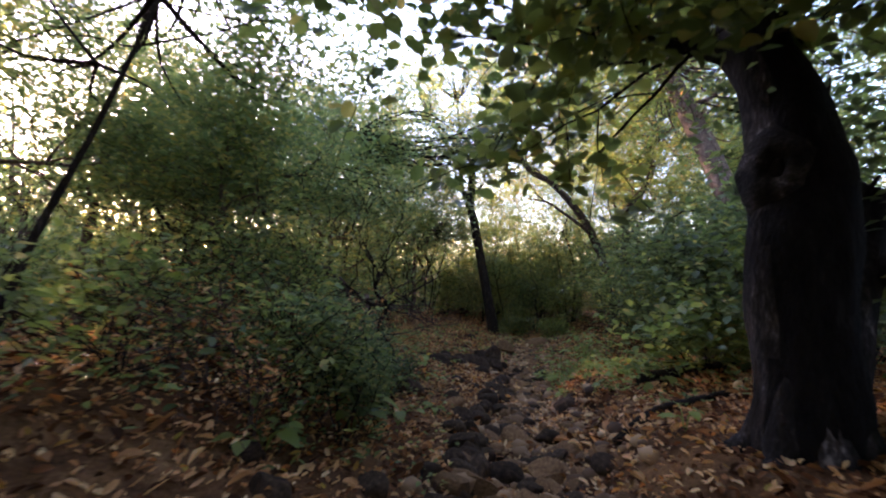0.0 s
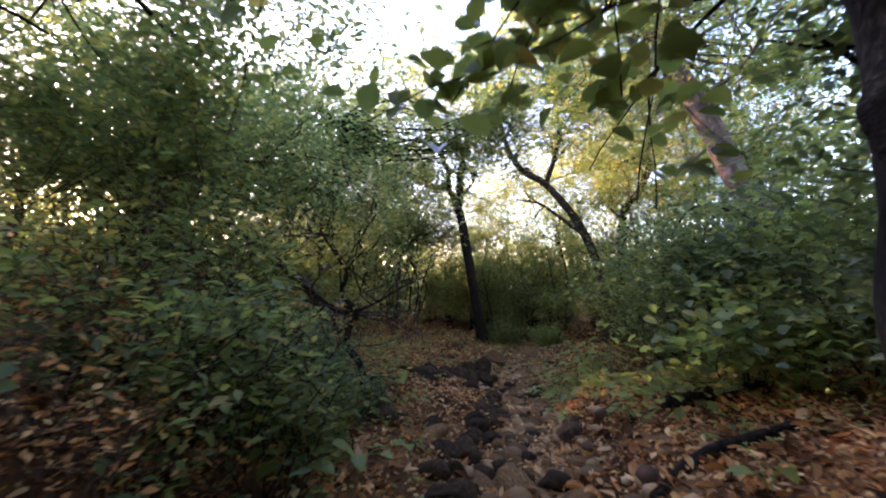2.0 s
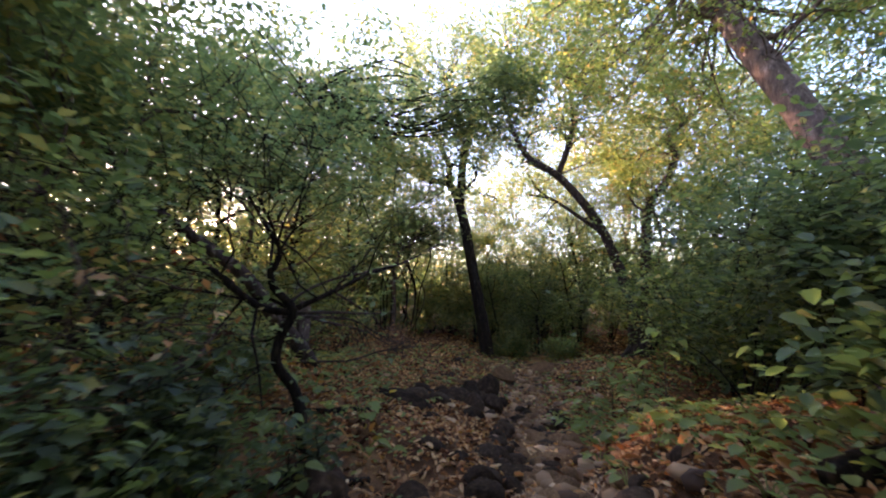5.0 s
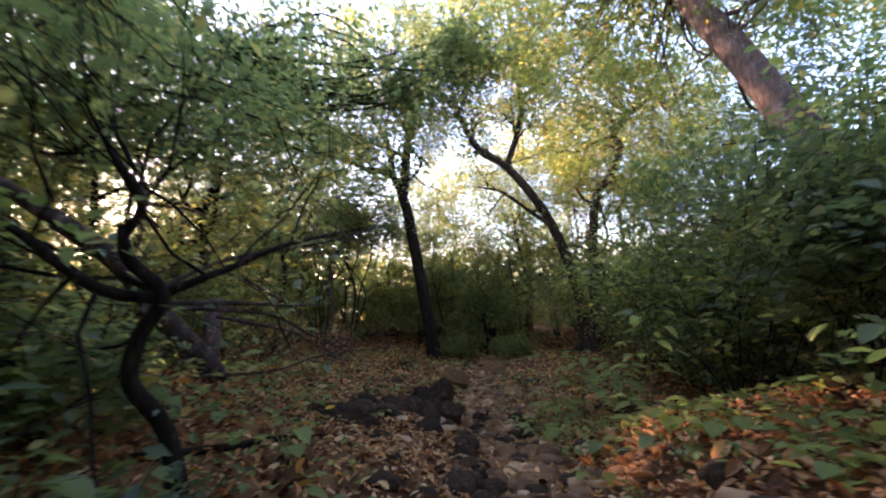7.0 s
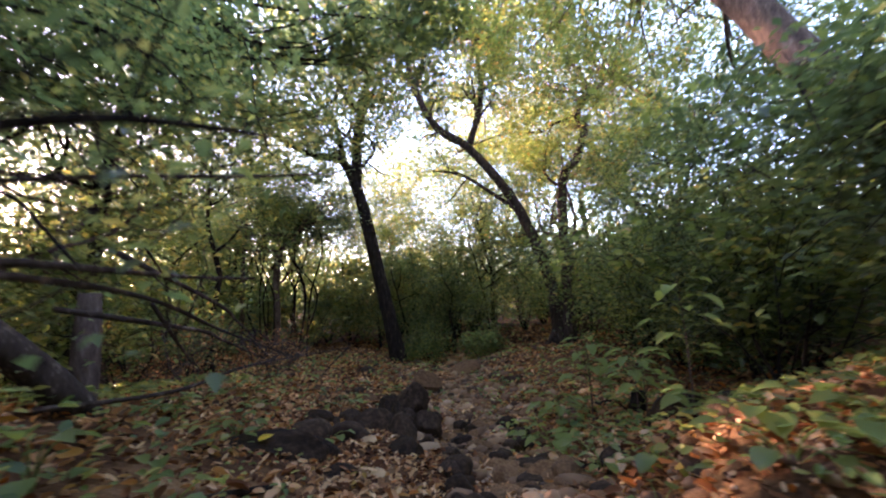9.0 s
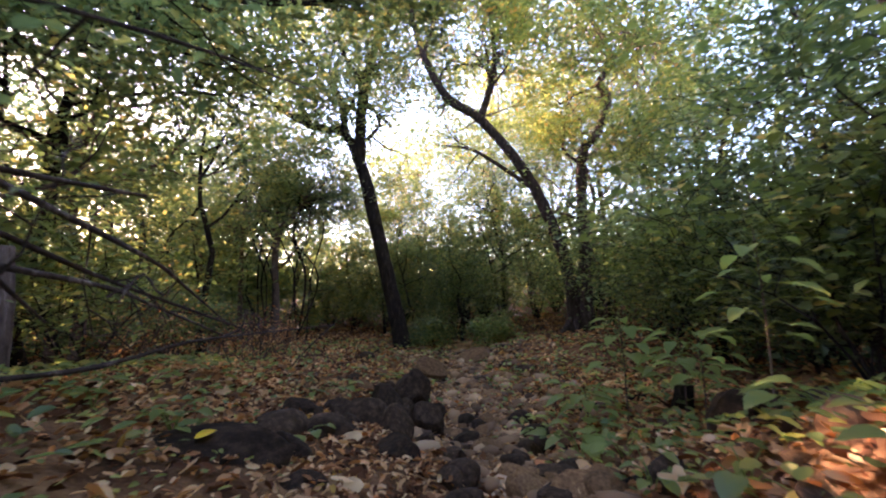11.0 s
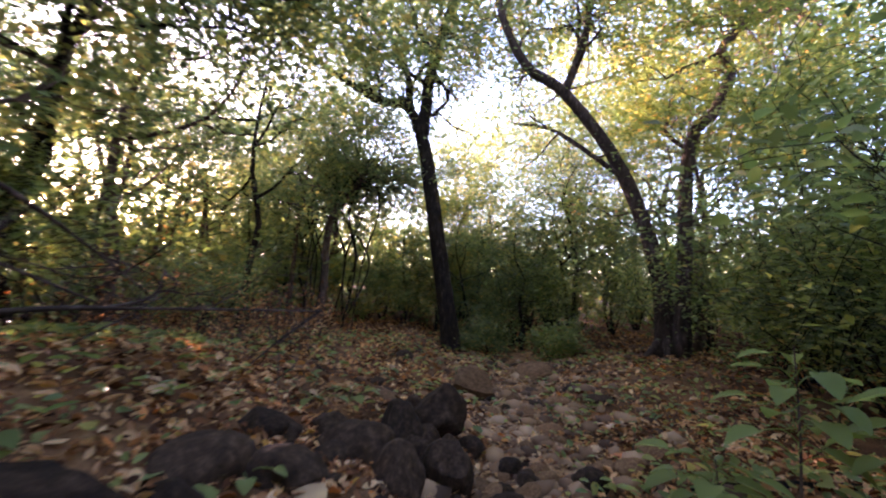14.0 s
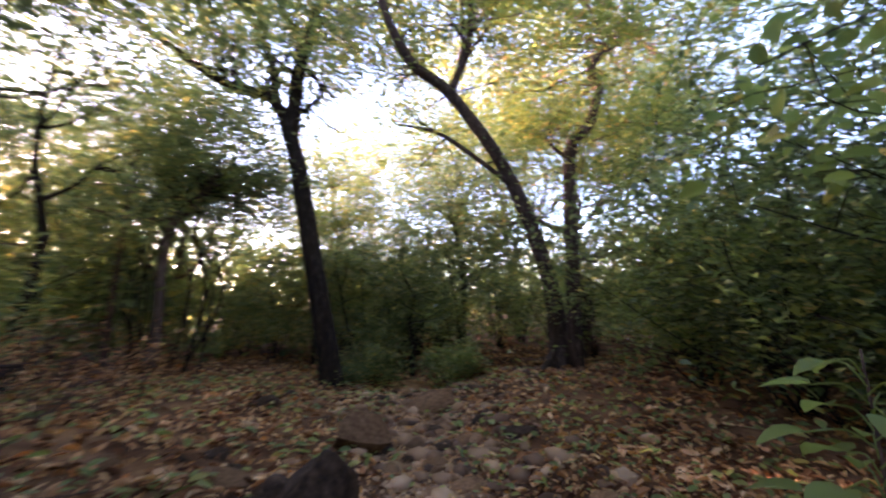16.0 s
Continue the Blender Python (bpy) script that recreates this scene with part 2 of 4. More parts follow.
def sprout(rng, start, way, length, radius, depth, limbs, tips, rise=0.25, pieces=5, wander=0.28):
    """Grow a limb from start with side limbs; gather limbs and the points that carry leaves."""
    p, w = np.array(start, float), np.array(way, float)
    w /= np.linalg.norm(w)
    pts, step = [p.copy()], length / pieces
    for i in range(pieces):
        w = w + rng.normal(0, wander, 3) + np.array((0, 0, rise * 0.3))
        w /= np.linalg.norm(w)
        p = p + w * step
        pts.append(p.copy())
        if depth == 0 or i >= pieces - 1:
            tips.append(p.copy())
        if depth > 0 and i >= 1:
            for _ in range(1 if rng.random() < 0.75 else 2):
                s = rng.normal(0, 1, 3)
                s -= w * s.dot(w)
                s /= np.linalg.norm(s) + 1e-9
                nw = w * rng.uniform(0.35, 0.8) + s * rng.uniform(0.6, 1.0) + np.array((0, 0, 0.15))
                sprout(rng, p, nw, length * rng.uniform(0.45, 0.7), radius * (1 - i / pieces * 0.6) * 0.55, depth - 1, limbs, tips, rise, max(3, pieces - 1), wander)
    rad = [max(0.004, radius * (1 - 0.75 * i / pieces)) for i in range(pieces + 1)]
    limbs.append((pts, rad))


def dress(tree, limbs, tips, bark, leafmat, rng, per_tip=14, spread=0.3, size=0.09, round_leaf=False, flat=0.55, thick=0.02, wide=0.5, clear=2.75):
    """Give a tree its thicker limbs as parts, its twigs as one part and its leaves as a crown."""
    tv, tf = [], []
    for pts, rad in limbs:
        if any(on_walk(p, 0.75, clear - 0.55) for p in pts):
            continue
        if rad[0] > thick:
            v, f = [], []
            tube(v, f, bend(pts, 2), np.repeat(rad, 2)[:-1], 6, 0.12)
            child(mesh_object("limb", v, f, bark, None, True), tree)
        elif rad[0] > 0.009 or (-0.5 < tree.location.y < 15 and abs(tree.location.x) < 8.5):
            tube(tv, tf, pts, rad, 3, 0, 0, False)
    if tv:
        tagged(child(mesh_object("twig_spray", tv, tf, bark), tree), "", "", "", "stuff")
    tips = [p for p in tips if p[2] < 1.2 or noise.noise(Vector(p) * 1.05) > -0.33]
    if per_tip and tips:
        base = np.repeat(np.array(tips), per_tip + (per_tip > 9), axis=0)
        base = base + rng.normal(0, spread * 0.85, base.shape) * np.array((1, 1, 0.7))
        near = (base[:, 1] > -2) & (base[:, 1] < 10.2) & (np.abs(base[:, 0] - np.interp(base[:, 1], WALK_Y, WALK_X)) < 0.8) & (base[:, 2] < np.interp(base[:, 1], PROFILE_Y, PROFILE_Z) + clear)
        base = base[~near]
        child(leaf_mesh("crown", base, size, leafmat, None, rng, flat, wide, round_leaf), tree)


def tree_from(name, trunk_pts, trunk_rad, bark, leafmat, label, seed, branches, per_tip=14, spread=0.35, size=0.1, steps=4, knobs=0.12, sides=12, depth=2, extra=(), group=""):
    """A tree with a given trunk; branches: (index along the bent trunk, way, length, radius); extra: given limbs (points, radii)."""
    rng = np.random.default_rng(seed)
    base = trunk_pts[0]
    tree = thing(name, *base, label, "tree", group)
    pts = bend(trunk_pts, steps)
    rad = [interp(np.arange(len(trunk_rad)) * steps, trunk_rad, i) for i in range(len(pts))]
    pts[0] = pts[0] - Vector((0, 0, 0.15))
    v, f = [], []
    tube(v, f, pts, rad, sides, knobs, seed)
    child(mesh_object("trunk", v, f, bark, None, True), tree)
    limbs, tips = [], []
    for epts, erad in extra:
        ep = bend(epts, 3)
        er = [interp(np.arange(len(erad)) * 3, erad, i) for i in range(len(ep))]
        v, f = [], []
        tube(v, f, ep, er, 8, 0.15, seed)
        child(mesh_object("limb", v, f, bark, None, True), tree)
        for i in range(2, len(ep)):
            if rng.random() < 0.8:
                s = Vector(rng.normal(0, 1, 3)) + Vector((0, 0, 0.5))
                sprout(rng, ep[i], s, rng.uniform(0.8, 1.6), er[i] * 0.5, 1, limbs, tips)
    for i, way, length, radius in branches:
        sprout(rng, pts[min(i, len(pts) - 1)], way, length, radius, depth, limbs, tips)
    dress(tree, limbs, tips, bark, leafmat, rng, per_tip, spread, size)
    return tree


def lacy_crown(tree, seed, roots, centre, radii, count, bark, leafmat, per_tip=12, spread=0.38, size=0.12, hollow=0.25, depth=1):
    """Fill a crown's rough ellipsoid with thin boughs that start at the nearest of the given limb points and carry leaf sprays."""
    rng = np.random.default_rng(seed)
    limbs, tips = [], []
    roots = [Vector(r) for r in roots]
    for _ in range(count):
        u = rng.normal(0, 1, 3)
        u /= np.linalg.norm(u)
        q = Vector(centre) + Vector(u * np.array(radii) * (hollow + (1 - hollow) * rng.random() ** 0.6))
        s = min(roots, key=lambda r: (r - q).length + rng.random() * 0.8)
        mid = s.lerp(q, 0.5) + Vector(rng.normal(0, 0.12, 3)) * (q - s).length
        pts = bend([s, mid, q], 3)
        limbs.append(([np.array(p) for p in pts], list(np.linspace(0.012 + 0.007 * (q - s).length, 0.006, len(pts)))))
        sprout(rng, q, (q - mid) + Vector((0, 0, 0.1)), rng.uniform(0.7, 1.3), 0.008, depth, limbs, tips, 0.0, 4, 0.3)
        tips.extend(np.array(p) for p in pts[3:])
    dress(tree, limbs, tips, bark, leafmat, rng, per_tip, spread, size, False, 0.65, 0.03)


def wood_tree(x, y, height, seed, leafmat, bark, label, lean=(0, 0), radius=None, bare=0.45, per_tip=12, spread=0.35, size=0.1, reach=0.4, depth=2, name="tree", group="woodland trees", limbs_n=7):
    rng = np.random.default_rng(seed)
    z = ground_z(x, y)
    radius = radius or 0.012 * height + 0.02
    n = 5
    pts = [(x + lean[0] * (i / n) ** 1.3 + (rng.normal(0, 0.03 * height) if i else 0) * 0.6, y + lean[1] * i / n + (rng.normal(0, 0.03 * height) if i else 0) * 0.6, z + height * 0.85 * i / n) for i in range(n + 1)]
    rad = [radius * (1.25 if i == 0 else 1 - 0.8 * i / n) for i in range(n + 1)]
    br = []
    for k in range(limbs_n):
        f = bare + (1 - bare) * (k + rng.random()) / limbs_n
        a = k * 2.4 + rng.uniform(-0.5, 0.5)
        br.append((int(f * n * 2), (math.cos(a), math.sin(a), rng.uniform(0.2, 0.7)), height * reach * (1.15 - 0.6 * f) * rng.uniform(0.8, 1.2), radius * (1 - 0.75 * f) * 0.7))
    br.append((n * 2, (0, 0, 1), height * 0.25, radius * 0.2))
    return tree_from(name, pts, rad, bark, leafmat, label, seed, br, per_tip, spread, size, 2, 0.1, 8, depth, (), group)


def shrub(x, y, height, width, seed, leafmat, label, stems=7, per_tip=9, spread=0.14, size=0.075, group="understorey shrubs", bark=None, round_leaf=False, depth=2, flat=0.35, wide=0.5):
    rng = np.random.default_rng(seed)
    z = ground_z(x, y)
    sh = thing("shrub", x, y, z, label, "shrub", group)
    limbs, tips = [], []
    for k in range(stems):
        a = k * 2.4 + rng.uniform(-0.6, 0.6)
        out = rng.uniform(0.1, 0.9) * width / height
        way = (math.cos(a) * out, math.sin(a) * out, 1)
        sprout(rng, (x + math.cos(a) * 0.08, y + math.sin(a) * 0.08, z - 0.05), way, height * rng.uniform(0.55, 0.95), rng.uniform(0.008, 0.018) * (0.6 + height * 0.35), depth, limbs, tips, 0.1, 5, 0.22)
    dress(sh, limbs, tips, bark or BARK_DARK, leafmat, rng, per_tip, spread, size, round_leaf, flat, 0.022, wide)
    return sh


# ---- ground ----
def spaced(lo, hi, step, far, count):
    inner = list(np.arange(lo, hi + 1e-6, step))
    grow = [step + (far * (i / count) ** 3) for i in range(1, count + 1)]
    return [lo - g for g in reversed(grow)] + inner + [hi + g for g in grow]


gx, gy = spaced(-9, 11, 0.13, 500, 26), spaced(-3, 24, 0.13, 600, 26)
verts = [(x, y, ground_z(x, y) + (0.02 * noise.noise((x * 6, y * 6, 9)) + 0.012 * noise.noise((x * 14, y * 14, 2)) if -9 < x < 11 and -3 < y < 24 else 0)) for y in gy for x in gx]
w = len(gx)
faces = [(j * w + i, j * w + i + 1, (j + 1) * w + i + 1, (j + 1) * w + i) for j in range(len(gy) - 1) for i in range(w - 1)]
ground = mesh_object("ground", verts, faces, SOIL, None, True)
ground.data.materials.append(PATH_SOIL)
for q in ground.data.polygons:
    c = q.center
    q.material_index = 1.0 < c.y < 20 and abs(c.x - path_x(c.y) - 0.05) < 0.46 + 0.16 * noise.noise((c.x * 1.7, c.y * 1.7, 3))
tagged(ground, "brown forest soil sloping down between low leaf-strewn banks", "ground", "", "structure")


# ---- rocks ----
def rock_meshes(name, mat, count, detail, rough, seed0):
    out = []
    for k in range(count):
        bm = bmesh.new()
        bmesh.ops.create_icosphere(bm, subdivisions=detail, radius=1.0)
        o = Vector((seed0 + k * 7.3, k * 3.1, 0))
        cuts = [(Vector((random.gauss(0, 1), random.gauss(0, 1), random.gauss(0, 1))).normalized(), random.uniform(0.6, 0.88)) for _ in range(9)]
        for v in bm.verts:
            p = v.co.copy()
            for nrm, lim in cuts:
                d = p.dot(nrm)
                if d > lim:
                    p -= nrm * (d - lim) * 0.88
            p *= 1 + rough * noise.noise(v.co * 1.3 + o) + rough * 0.3 * noise.noise(v.co * 4 + o) + rough * 0.25 * noise.noise(v.co * 9 + o)
            v.co = p
        me = bpy.data.meshes.new(name)
        bm.to_mesh(me)
        bm.free()
        me.materials.append(mat)
        me.polygons.foreach_set("use_smooth", [detail > 2] * len(me.polygons))
        me.set_sharp_from_angle(angle=radians(38))
        out.append(me)
    return out


def in_sun_gap(x, y):
    """The opening in the woods through which the low sun shines."""
    return y > 12 and 4.0 < 0.788 * x + 0.616 * y < 9.5 and x < 0


BOULDERS = rock_meshes("boulder", ROCK, 9, 4, 0.12, 1)
COBBLES = rock_meshes("cobble", ROCK, 5, 3, 0.13, 90)
STONES = rock_meshes("stone", STONE, 8, 2, 0.2, 50)


def boulder(x, y, top, rx, ry, rz, turn, label, k, name="boulder", group="boulders beside the path", mat_set=None):
    meshes = mat_set or BOULDERS
    ob = new(name, meshes[k % len(meshes)])
    ob.matrix_world = Matrix.Translation((x, y, top - rz * 0.8)) @ Euler((0.2 * math.sin(k), 0.25 * math.cos(k * 2), turn)).to_matrix().to_4x4() @ Matrix.Diagonal((rx, ry, rz, 1))
    return tagged(ob, label, "rock", group)


DARK_ROCK = "dark weathered basalt boulder half sunk in leaf litter"
for i, (x, y, top, rx, ry, rz) in enumerate((
        (1.48, 12.4, -0.94, 0.3, 0.26, 0.3), (1.05, 11.95, -1.0, 0.34, 0.25, 0.26), (0.72, 11.4, -0.97, 0.34, 0.26, 0.26), (1.08, 10.95, -1.0, 0.26, 0.22, 0.26),
        (1.42, 11.15, -1.05, 0.2, 0.2, 0.26), (1.22, 11.55, -1.12, 0.16, 0.16, 0.2), (0.92, 10.2, -1.0, 0.28, 0.25, 0.3), (0.62, 10.7, -1.05, 0.16, 0.18, 0.18), (1.3, 11.95, -1.18, 0.18, 0.15, 0.18), (1.52, 11.7, -1.2, 0.15, 0.14, 0.18), (1.3, 10.65, -1.18, 0.18, 0.14, 0.16), (0.45, 11.7, -1.0, 0.2, 0.16, 0.18), (1.2, 12.7, -1.12, 0.2, 0.18, 0.2), (1.78, 12.15, -1.34, 0.14, 0.12, 0.14),
        (-0.15, 10.5, -0.74, 0.5, 0.36, 0.3), (-0.4, 9.5, -0.52, 0.56, 0.36, 0.32), (-1.05, 9.15, -0.42, 0.5, 0.36, 0.3), (0.36, 10.55, -0.86, 0.32, 0.22, 0.22),
        (0.02, 9.95, -0.8, 0.3, 0.2, 0.22), (0.25, 9.25, -0.84, 0.26, 0.2, 0.2), (-0.54, 6.05, -0.22, 0.28, 0.24, 0.24), (0.15, 6.3, -0.5, 0.18, 0.2, 0.2),
        (0.55, 7.4, -0.68, 0.17, 0.2, 0.2), (0.75, 8.3, -0.85, 0.2, 0.2, 0.2), (0.2, 8.1, -0.6, 0.28, 0.22, 0.22), (0.25, 4.4, -0.33, 0.15, 0.2, 0.2),
        (2.0, 6.6, -0.68, 0.26, 0.22, 0.26), (2.55, 6.65, -0.36, 0.24, 0.2, 0.24), (3.6, 9.1, -0.66, 0.36, 0.28, 0.24), (3.9, 8.6, -0.6, 0.3, 0.25, 0.22),
        (-2.3, 13.5, -0.7, 0.3, 0.26, 0.2), (-0.2, 13.0, -0.95, 0.28, 0.22, 0.2), (0.4, 13.6, -1.1, 0.22, 0.18, 0.18), (0.5, 13.0, -1.15, 0.18, 0.2, 0.16), (-0.9, 12.2, -0.75, 0.24, 0.2, 0.18))):
    boulder(x, y, top, rx, ry, rz, i * 1.7, DARK_ROCK, i)
boulder(2.16, 14.3, -1.13, 0.4, 0.34, 0.28, 0.4, "reddish brown boulder beside the stony path", 3, mat_set=STONES)
boulder(3.72, 16.0, -1.34, 0.62, 0.42, 0.14, 0.5, "flat grey stone slab lying on the path", 2, mat_set=STONES)

# ---- the trees that stand out ----
# old trunk beside the start of the path, with a broken second stem and an overhanging bough
big = tree_from("old_tree", [(2.4, 2.7, 0.1), (2.4, 2.72, 0.7), (2.44, 2.76, 1.4), (2.54, 2.86, 2.1), (2.52, 3.0, 2.8), (2.3, 3.15, 3.5), (2.1, 3.4, 4.5), (1.9, 3.7, 5.6)],
                [0.34, 0.285, 0.28, 0.305, 0.235, 0.205, 0.19, 0.14], BARK_GREY, LEAF_DARK,
                "thick old tree with knotty dark grey bark bending over the path", 5,
                [(24, (-0.5, 0.6, 0.6), 2.2, 0.07), (27, (0.8, 0.5, 0.5), 2.4, 0.08), (30, (-0.2, 0.8, 0.6), 2.2, 0.06), (32, (0.5, -0.6, 0.4), 2.4, 0.06), (33, (-0.6, -0.6, 0.4), 2.4, 0.06), (28, (0.2, -0.9, 0.3), 2.4, 0.06)], 20, 0.35, 0.12, 6, 0.2, 28,
                2, (([(2.7, 3.0, 0.25), (3.1, 3.2, 1.0), (3.4, 3.3, 1.6), (3.55, 3.35, 2.05)], [0.26, 0.22, 0.19, 0.14]),))
for i, (a, ln, r) in enumerate(((2.6, 0.75, 0.1), (3.6, 0.7, 0.12), (4.4, 0.55, 0.1), (5.4, 0.7, 0.11), (1.4, 0.7, 0.1))):
    v, f = [], []
    px, py = 2.4 + math.cos(a) * ln, 2.7 + math.sin(a) * ln
    tube(v, f, bend([(2.4 + math.cos(a) * 0.16, 2.7 + math.sin(a) * 0.16, 0.7), (2.4 + math.cos(a) * 0.3, 2.7 + math.sin(a) * 0.3, 0.22), (px, py, ground_z(px, py) - 0.08)], 5), np.interp(np.arange(11), (0, 4, 10), (0.08, r * 1.05, 0.04)), 12, 0.25, i)
    child(mesh_object("root", v, f, BARK_GREY, None, True), big)
# hollow knot on the trunk
vs, fs = [], []
for i, (q, h) in enumerate(((0.012, -0.1), (0.035, -0.08), (0.05, -0.01), (0.075, 0.045), (0.105, 0.05), (0.14, 0.02), (0.18, -0.03), (0.23, -0.1))):
    for k in range(20):
        a = 2 * math.pi * k / 20
        u = 1 + 0.22 * noise.noise((math.cos(a) * 1.5, math.sin(a) * 1.5, i * 0.35))
        vs.append((math.cos(a) * q * u, math.sin(a) * q * u * 1.5, h + 0.02 * noise.noise((math.cos(a) * 3, math.sin(a) * 3, i))))
        if i:
            b = (k + 1) % 20
            fs.append((i * 20 - 20 + k, i * 20 - 20 + b, i * 20 + b, i * 20 + k))
fs.append(tuple(range(19, -1, -1)))
knot = mesh_object("knot", vs, fs, BARK_GREY, None, True)
knot.matrix_world = Matrix.Translation((2.26, 2.7, 2.1)) @ Vector((-0.72, -0.66, 0.12)).to_track_quat("Z", "Y").to_matrix().to_4x4()
child(knot, big)

# trunk face turned from the low sun: shade put into the bark colour
SHADE_BARK = rough_material("shaded_bark", [(0.3, (0.004, 0.003, 0.003)), (0.6, (0.01, 0.008, 0.007)), (0.85, (0.03, 0.024, 0.021))], 9, 50, 0.9, 0.95, (1, 1, 0.35), 0.0, 0.04, 0.08)
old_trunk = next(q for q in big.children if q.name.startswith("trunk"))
old_trunk.data.materials.append(SHADE_BARK)
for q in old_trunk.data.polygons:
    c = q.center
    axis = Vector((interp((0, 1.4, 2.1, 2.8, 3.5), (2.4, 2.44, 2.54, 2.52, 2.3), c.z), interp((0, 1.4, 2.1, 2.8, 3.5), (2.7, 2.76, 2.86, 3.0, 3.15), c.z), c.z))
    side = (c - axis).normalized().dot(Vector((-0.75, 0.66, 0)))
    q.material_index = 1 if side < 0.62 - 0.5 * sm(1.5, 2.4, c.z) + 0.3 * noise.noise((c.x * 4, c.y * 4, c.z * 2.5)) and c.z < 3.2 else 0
# extra crown, mostly above the view, added to shade the ground by the trunk
lacy_crown(big, 909, ((2.1, 3.4, 4.5), (2.3, 3.15, 3.6), (1.9, 3.7, 5.6)), (2.9, 2.4, 4.7), (2.4, 1.9, 0.8), 55, BARK_GREY, LEAF_DARK, 13, 0.35, 0.13)

# bough of broad leaves that hangs over the path
rng = np.random.default_rng(77)
bough = thing("overhanging_bough", 1.9, 3.15, 3.2, "bough of broad dark green leaves hanging over the path", "branch")
limbs, tips = [], []
for way, ln in (((-0.95, -0.25, -0.2), 2.1), ((-0.9, -0.1, -0.34), 1.7), ((-0.75, -0.4, -0.16), 1.8), ((-0.6, 0.0, -0.5), 1.3), ((-1, -0.15, -0.08), 2.4), ((-0.9, -0.3, 0.05), 2.2), ((-0.8, -0.35, -0.3), 1.3), ((0.5, -0.4, -0.12), 1.1), ((-0.1, -0.6, -0.05), 0.9), ((0.2, -0.5, 0.1), 1.0)):
    sprout(rng, (1.95, 3.0, 3.1), way, ln, 0.02, 1, limbs, tips, 0.0, 6, 0.12)
tips = [p for p in tips if p[1] < 2.95 or p[2] > 3.05]
dress(bough, limbs, tips, BARK_DARK, LEAF_BUSH, rng, 6, 0.14, 0.115, True, 0.3, 0.02, 0.85, 2.3)

MAIN = ((1.4, 19.5, 6.0), (1.7, 19.5, 7.5), (2.2, 19.6, 9.4), (-0.7, 19.5, 5.85), (-2.2, 19.6, 6.9), (0.78, 19.5, 6.5), (-0.6, 19.7, 9.0), (0.7, 19.5, 9.8))
# dark slim tree where the path bends
main_tree = tree_from("tree", [(2.42, 19.0, -1.75), (2.12, 19.0, 0.0), (1.92, 19.0, 1.13), (1.54, 19.3, 3.5), (1.32, 19.5, 4.5)], [0.3, 0.235, 0.215, 0.2, 0.185], BARK_DARK, LEAF_GREEN,
          "slim dark-barked tree forking high above the stony path", 11,
          [(16, (0.1, 0.4, 1), 2.5, 0.08)], 14, 0.5, 0.12, 4, 0.12, 14, 2,
          (([(1.32, 19.5, 4.4), (0.91, 19.5, 5.35), (0.11, 19.5, 5.5), (-0.69, 19.5, 5.85), (-2.2, 19.6, 6.9)], [0.17, 0.15, 0.13, 0.1, 0.05]),
           ([(1.32, 19.5, 4.4), (1.45, 19.5, 6.1), (1.7, 19.5, 7.5), (2.2, 19.6, 9.4), (2.1, 19.6, 11)], [0.19, 0.17, 0.14, 0.1, 0.05]),
           ([(0.95, 19.5, 5.3), (0.78, 19.5, 6.5), (0.2, 19.6, 7.6), (-0.6, 19.7, 9)], [0.12, 0.1, 0.08, 0.04]),
           ([(1.6, 19.5, 7.0), (0.9, 19.5, 8.2), (0.7, 19.5, 9.8)], [0.1, 0.07, 0.03])))
lacy_crown(main_tree, 901, MAIN, (0.4, 19.8, 9.2), (4.4, 3.2, 4.4), 150, BARK_DARK, LEAF_GREEN, 14, 0.33, 0.125)
# leaning tree
lean_tree = tree_from("tree", [(7.35, 17.3, -1.4), (7.27, 17.3, 0.25), (6.78, 17.4, 2.17), (6.04, 17.5, 3.74), (4.82, 17.5, 5.18), (3.79, 17.4, 5.75), (3.08, 17.2, 6.93), (2.7, 17.3, 9.0)], [0.29, 0.2, 0.175, 0.16, 0.14, 0.115, 0.09, 0.05], BARK_WARM, LEAF_YELLOW,
          "leaning brown tree with a forked trunk and yellowing leaves", 21,
          [(18, (-0.2, 0.5, 0.9), 2.2, 0.06), (20, (-0.5, 0.4, 0.8), 2.2, 0.06), (24, (0.3, 0.4, 0.8), 2.2, 0.06), (26, (-0.6, -0.3, 0.6), 2.2, 0.05), (28, (0.5, -0.3, 0.6), 2.2, 0.05)], 10, 0.6, 0.12, 4, 0.12, 12, 2,
          (([(4.82, 17.5, 5.18), (5.2, 17.5, 6.2), (5.41, 17.4, 7.23), (5.3, 17.5, 9.0)], [0.12, 0.1, 0.09, 0.04]),
           ([(6.4, 17.4, 3.0), (5.4, 17.8, 3.9), (4.7, 18.2, 4.5), (3.8, 18.5, 4.7)], [0.08, 0.06, 0.05, 0.02])))
lacy_crown(lean_tree, 902, ((4.8, 17.5, 5.2), (3.8, 17.4, 5.75), (3.1, 17.2, 6.9), (2.7, 17.3, 9.0), (5.4, 17.4, 7.2), (5.3, 17.5, 9.0)), (4.9, 18.0, 9.0), (3.6, 3.0, 4.0), 150, BARK_BROWN, LEAF_YELLOW, 13, 0.32, 0.125)
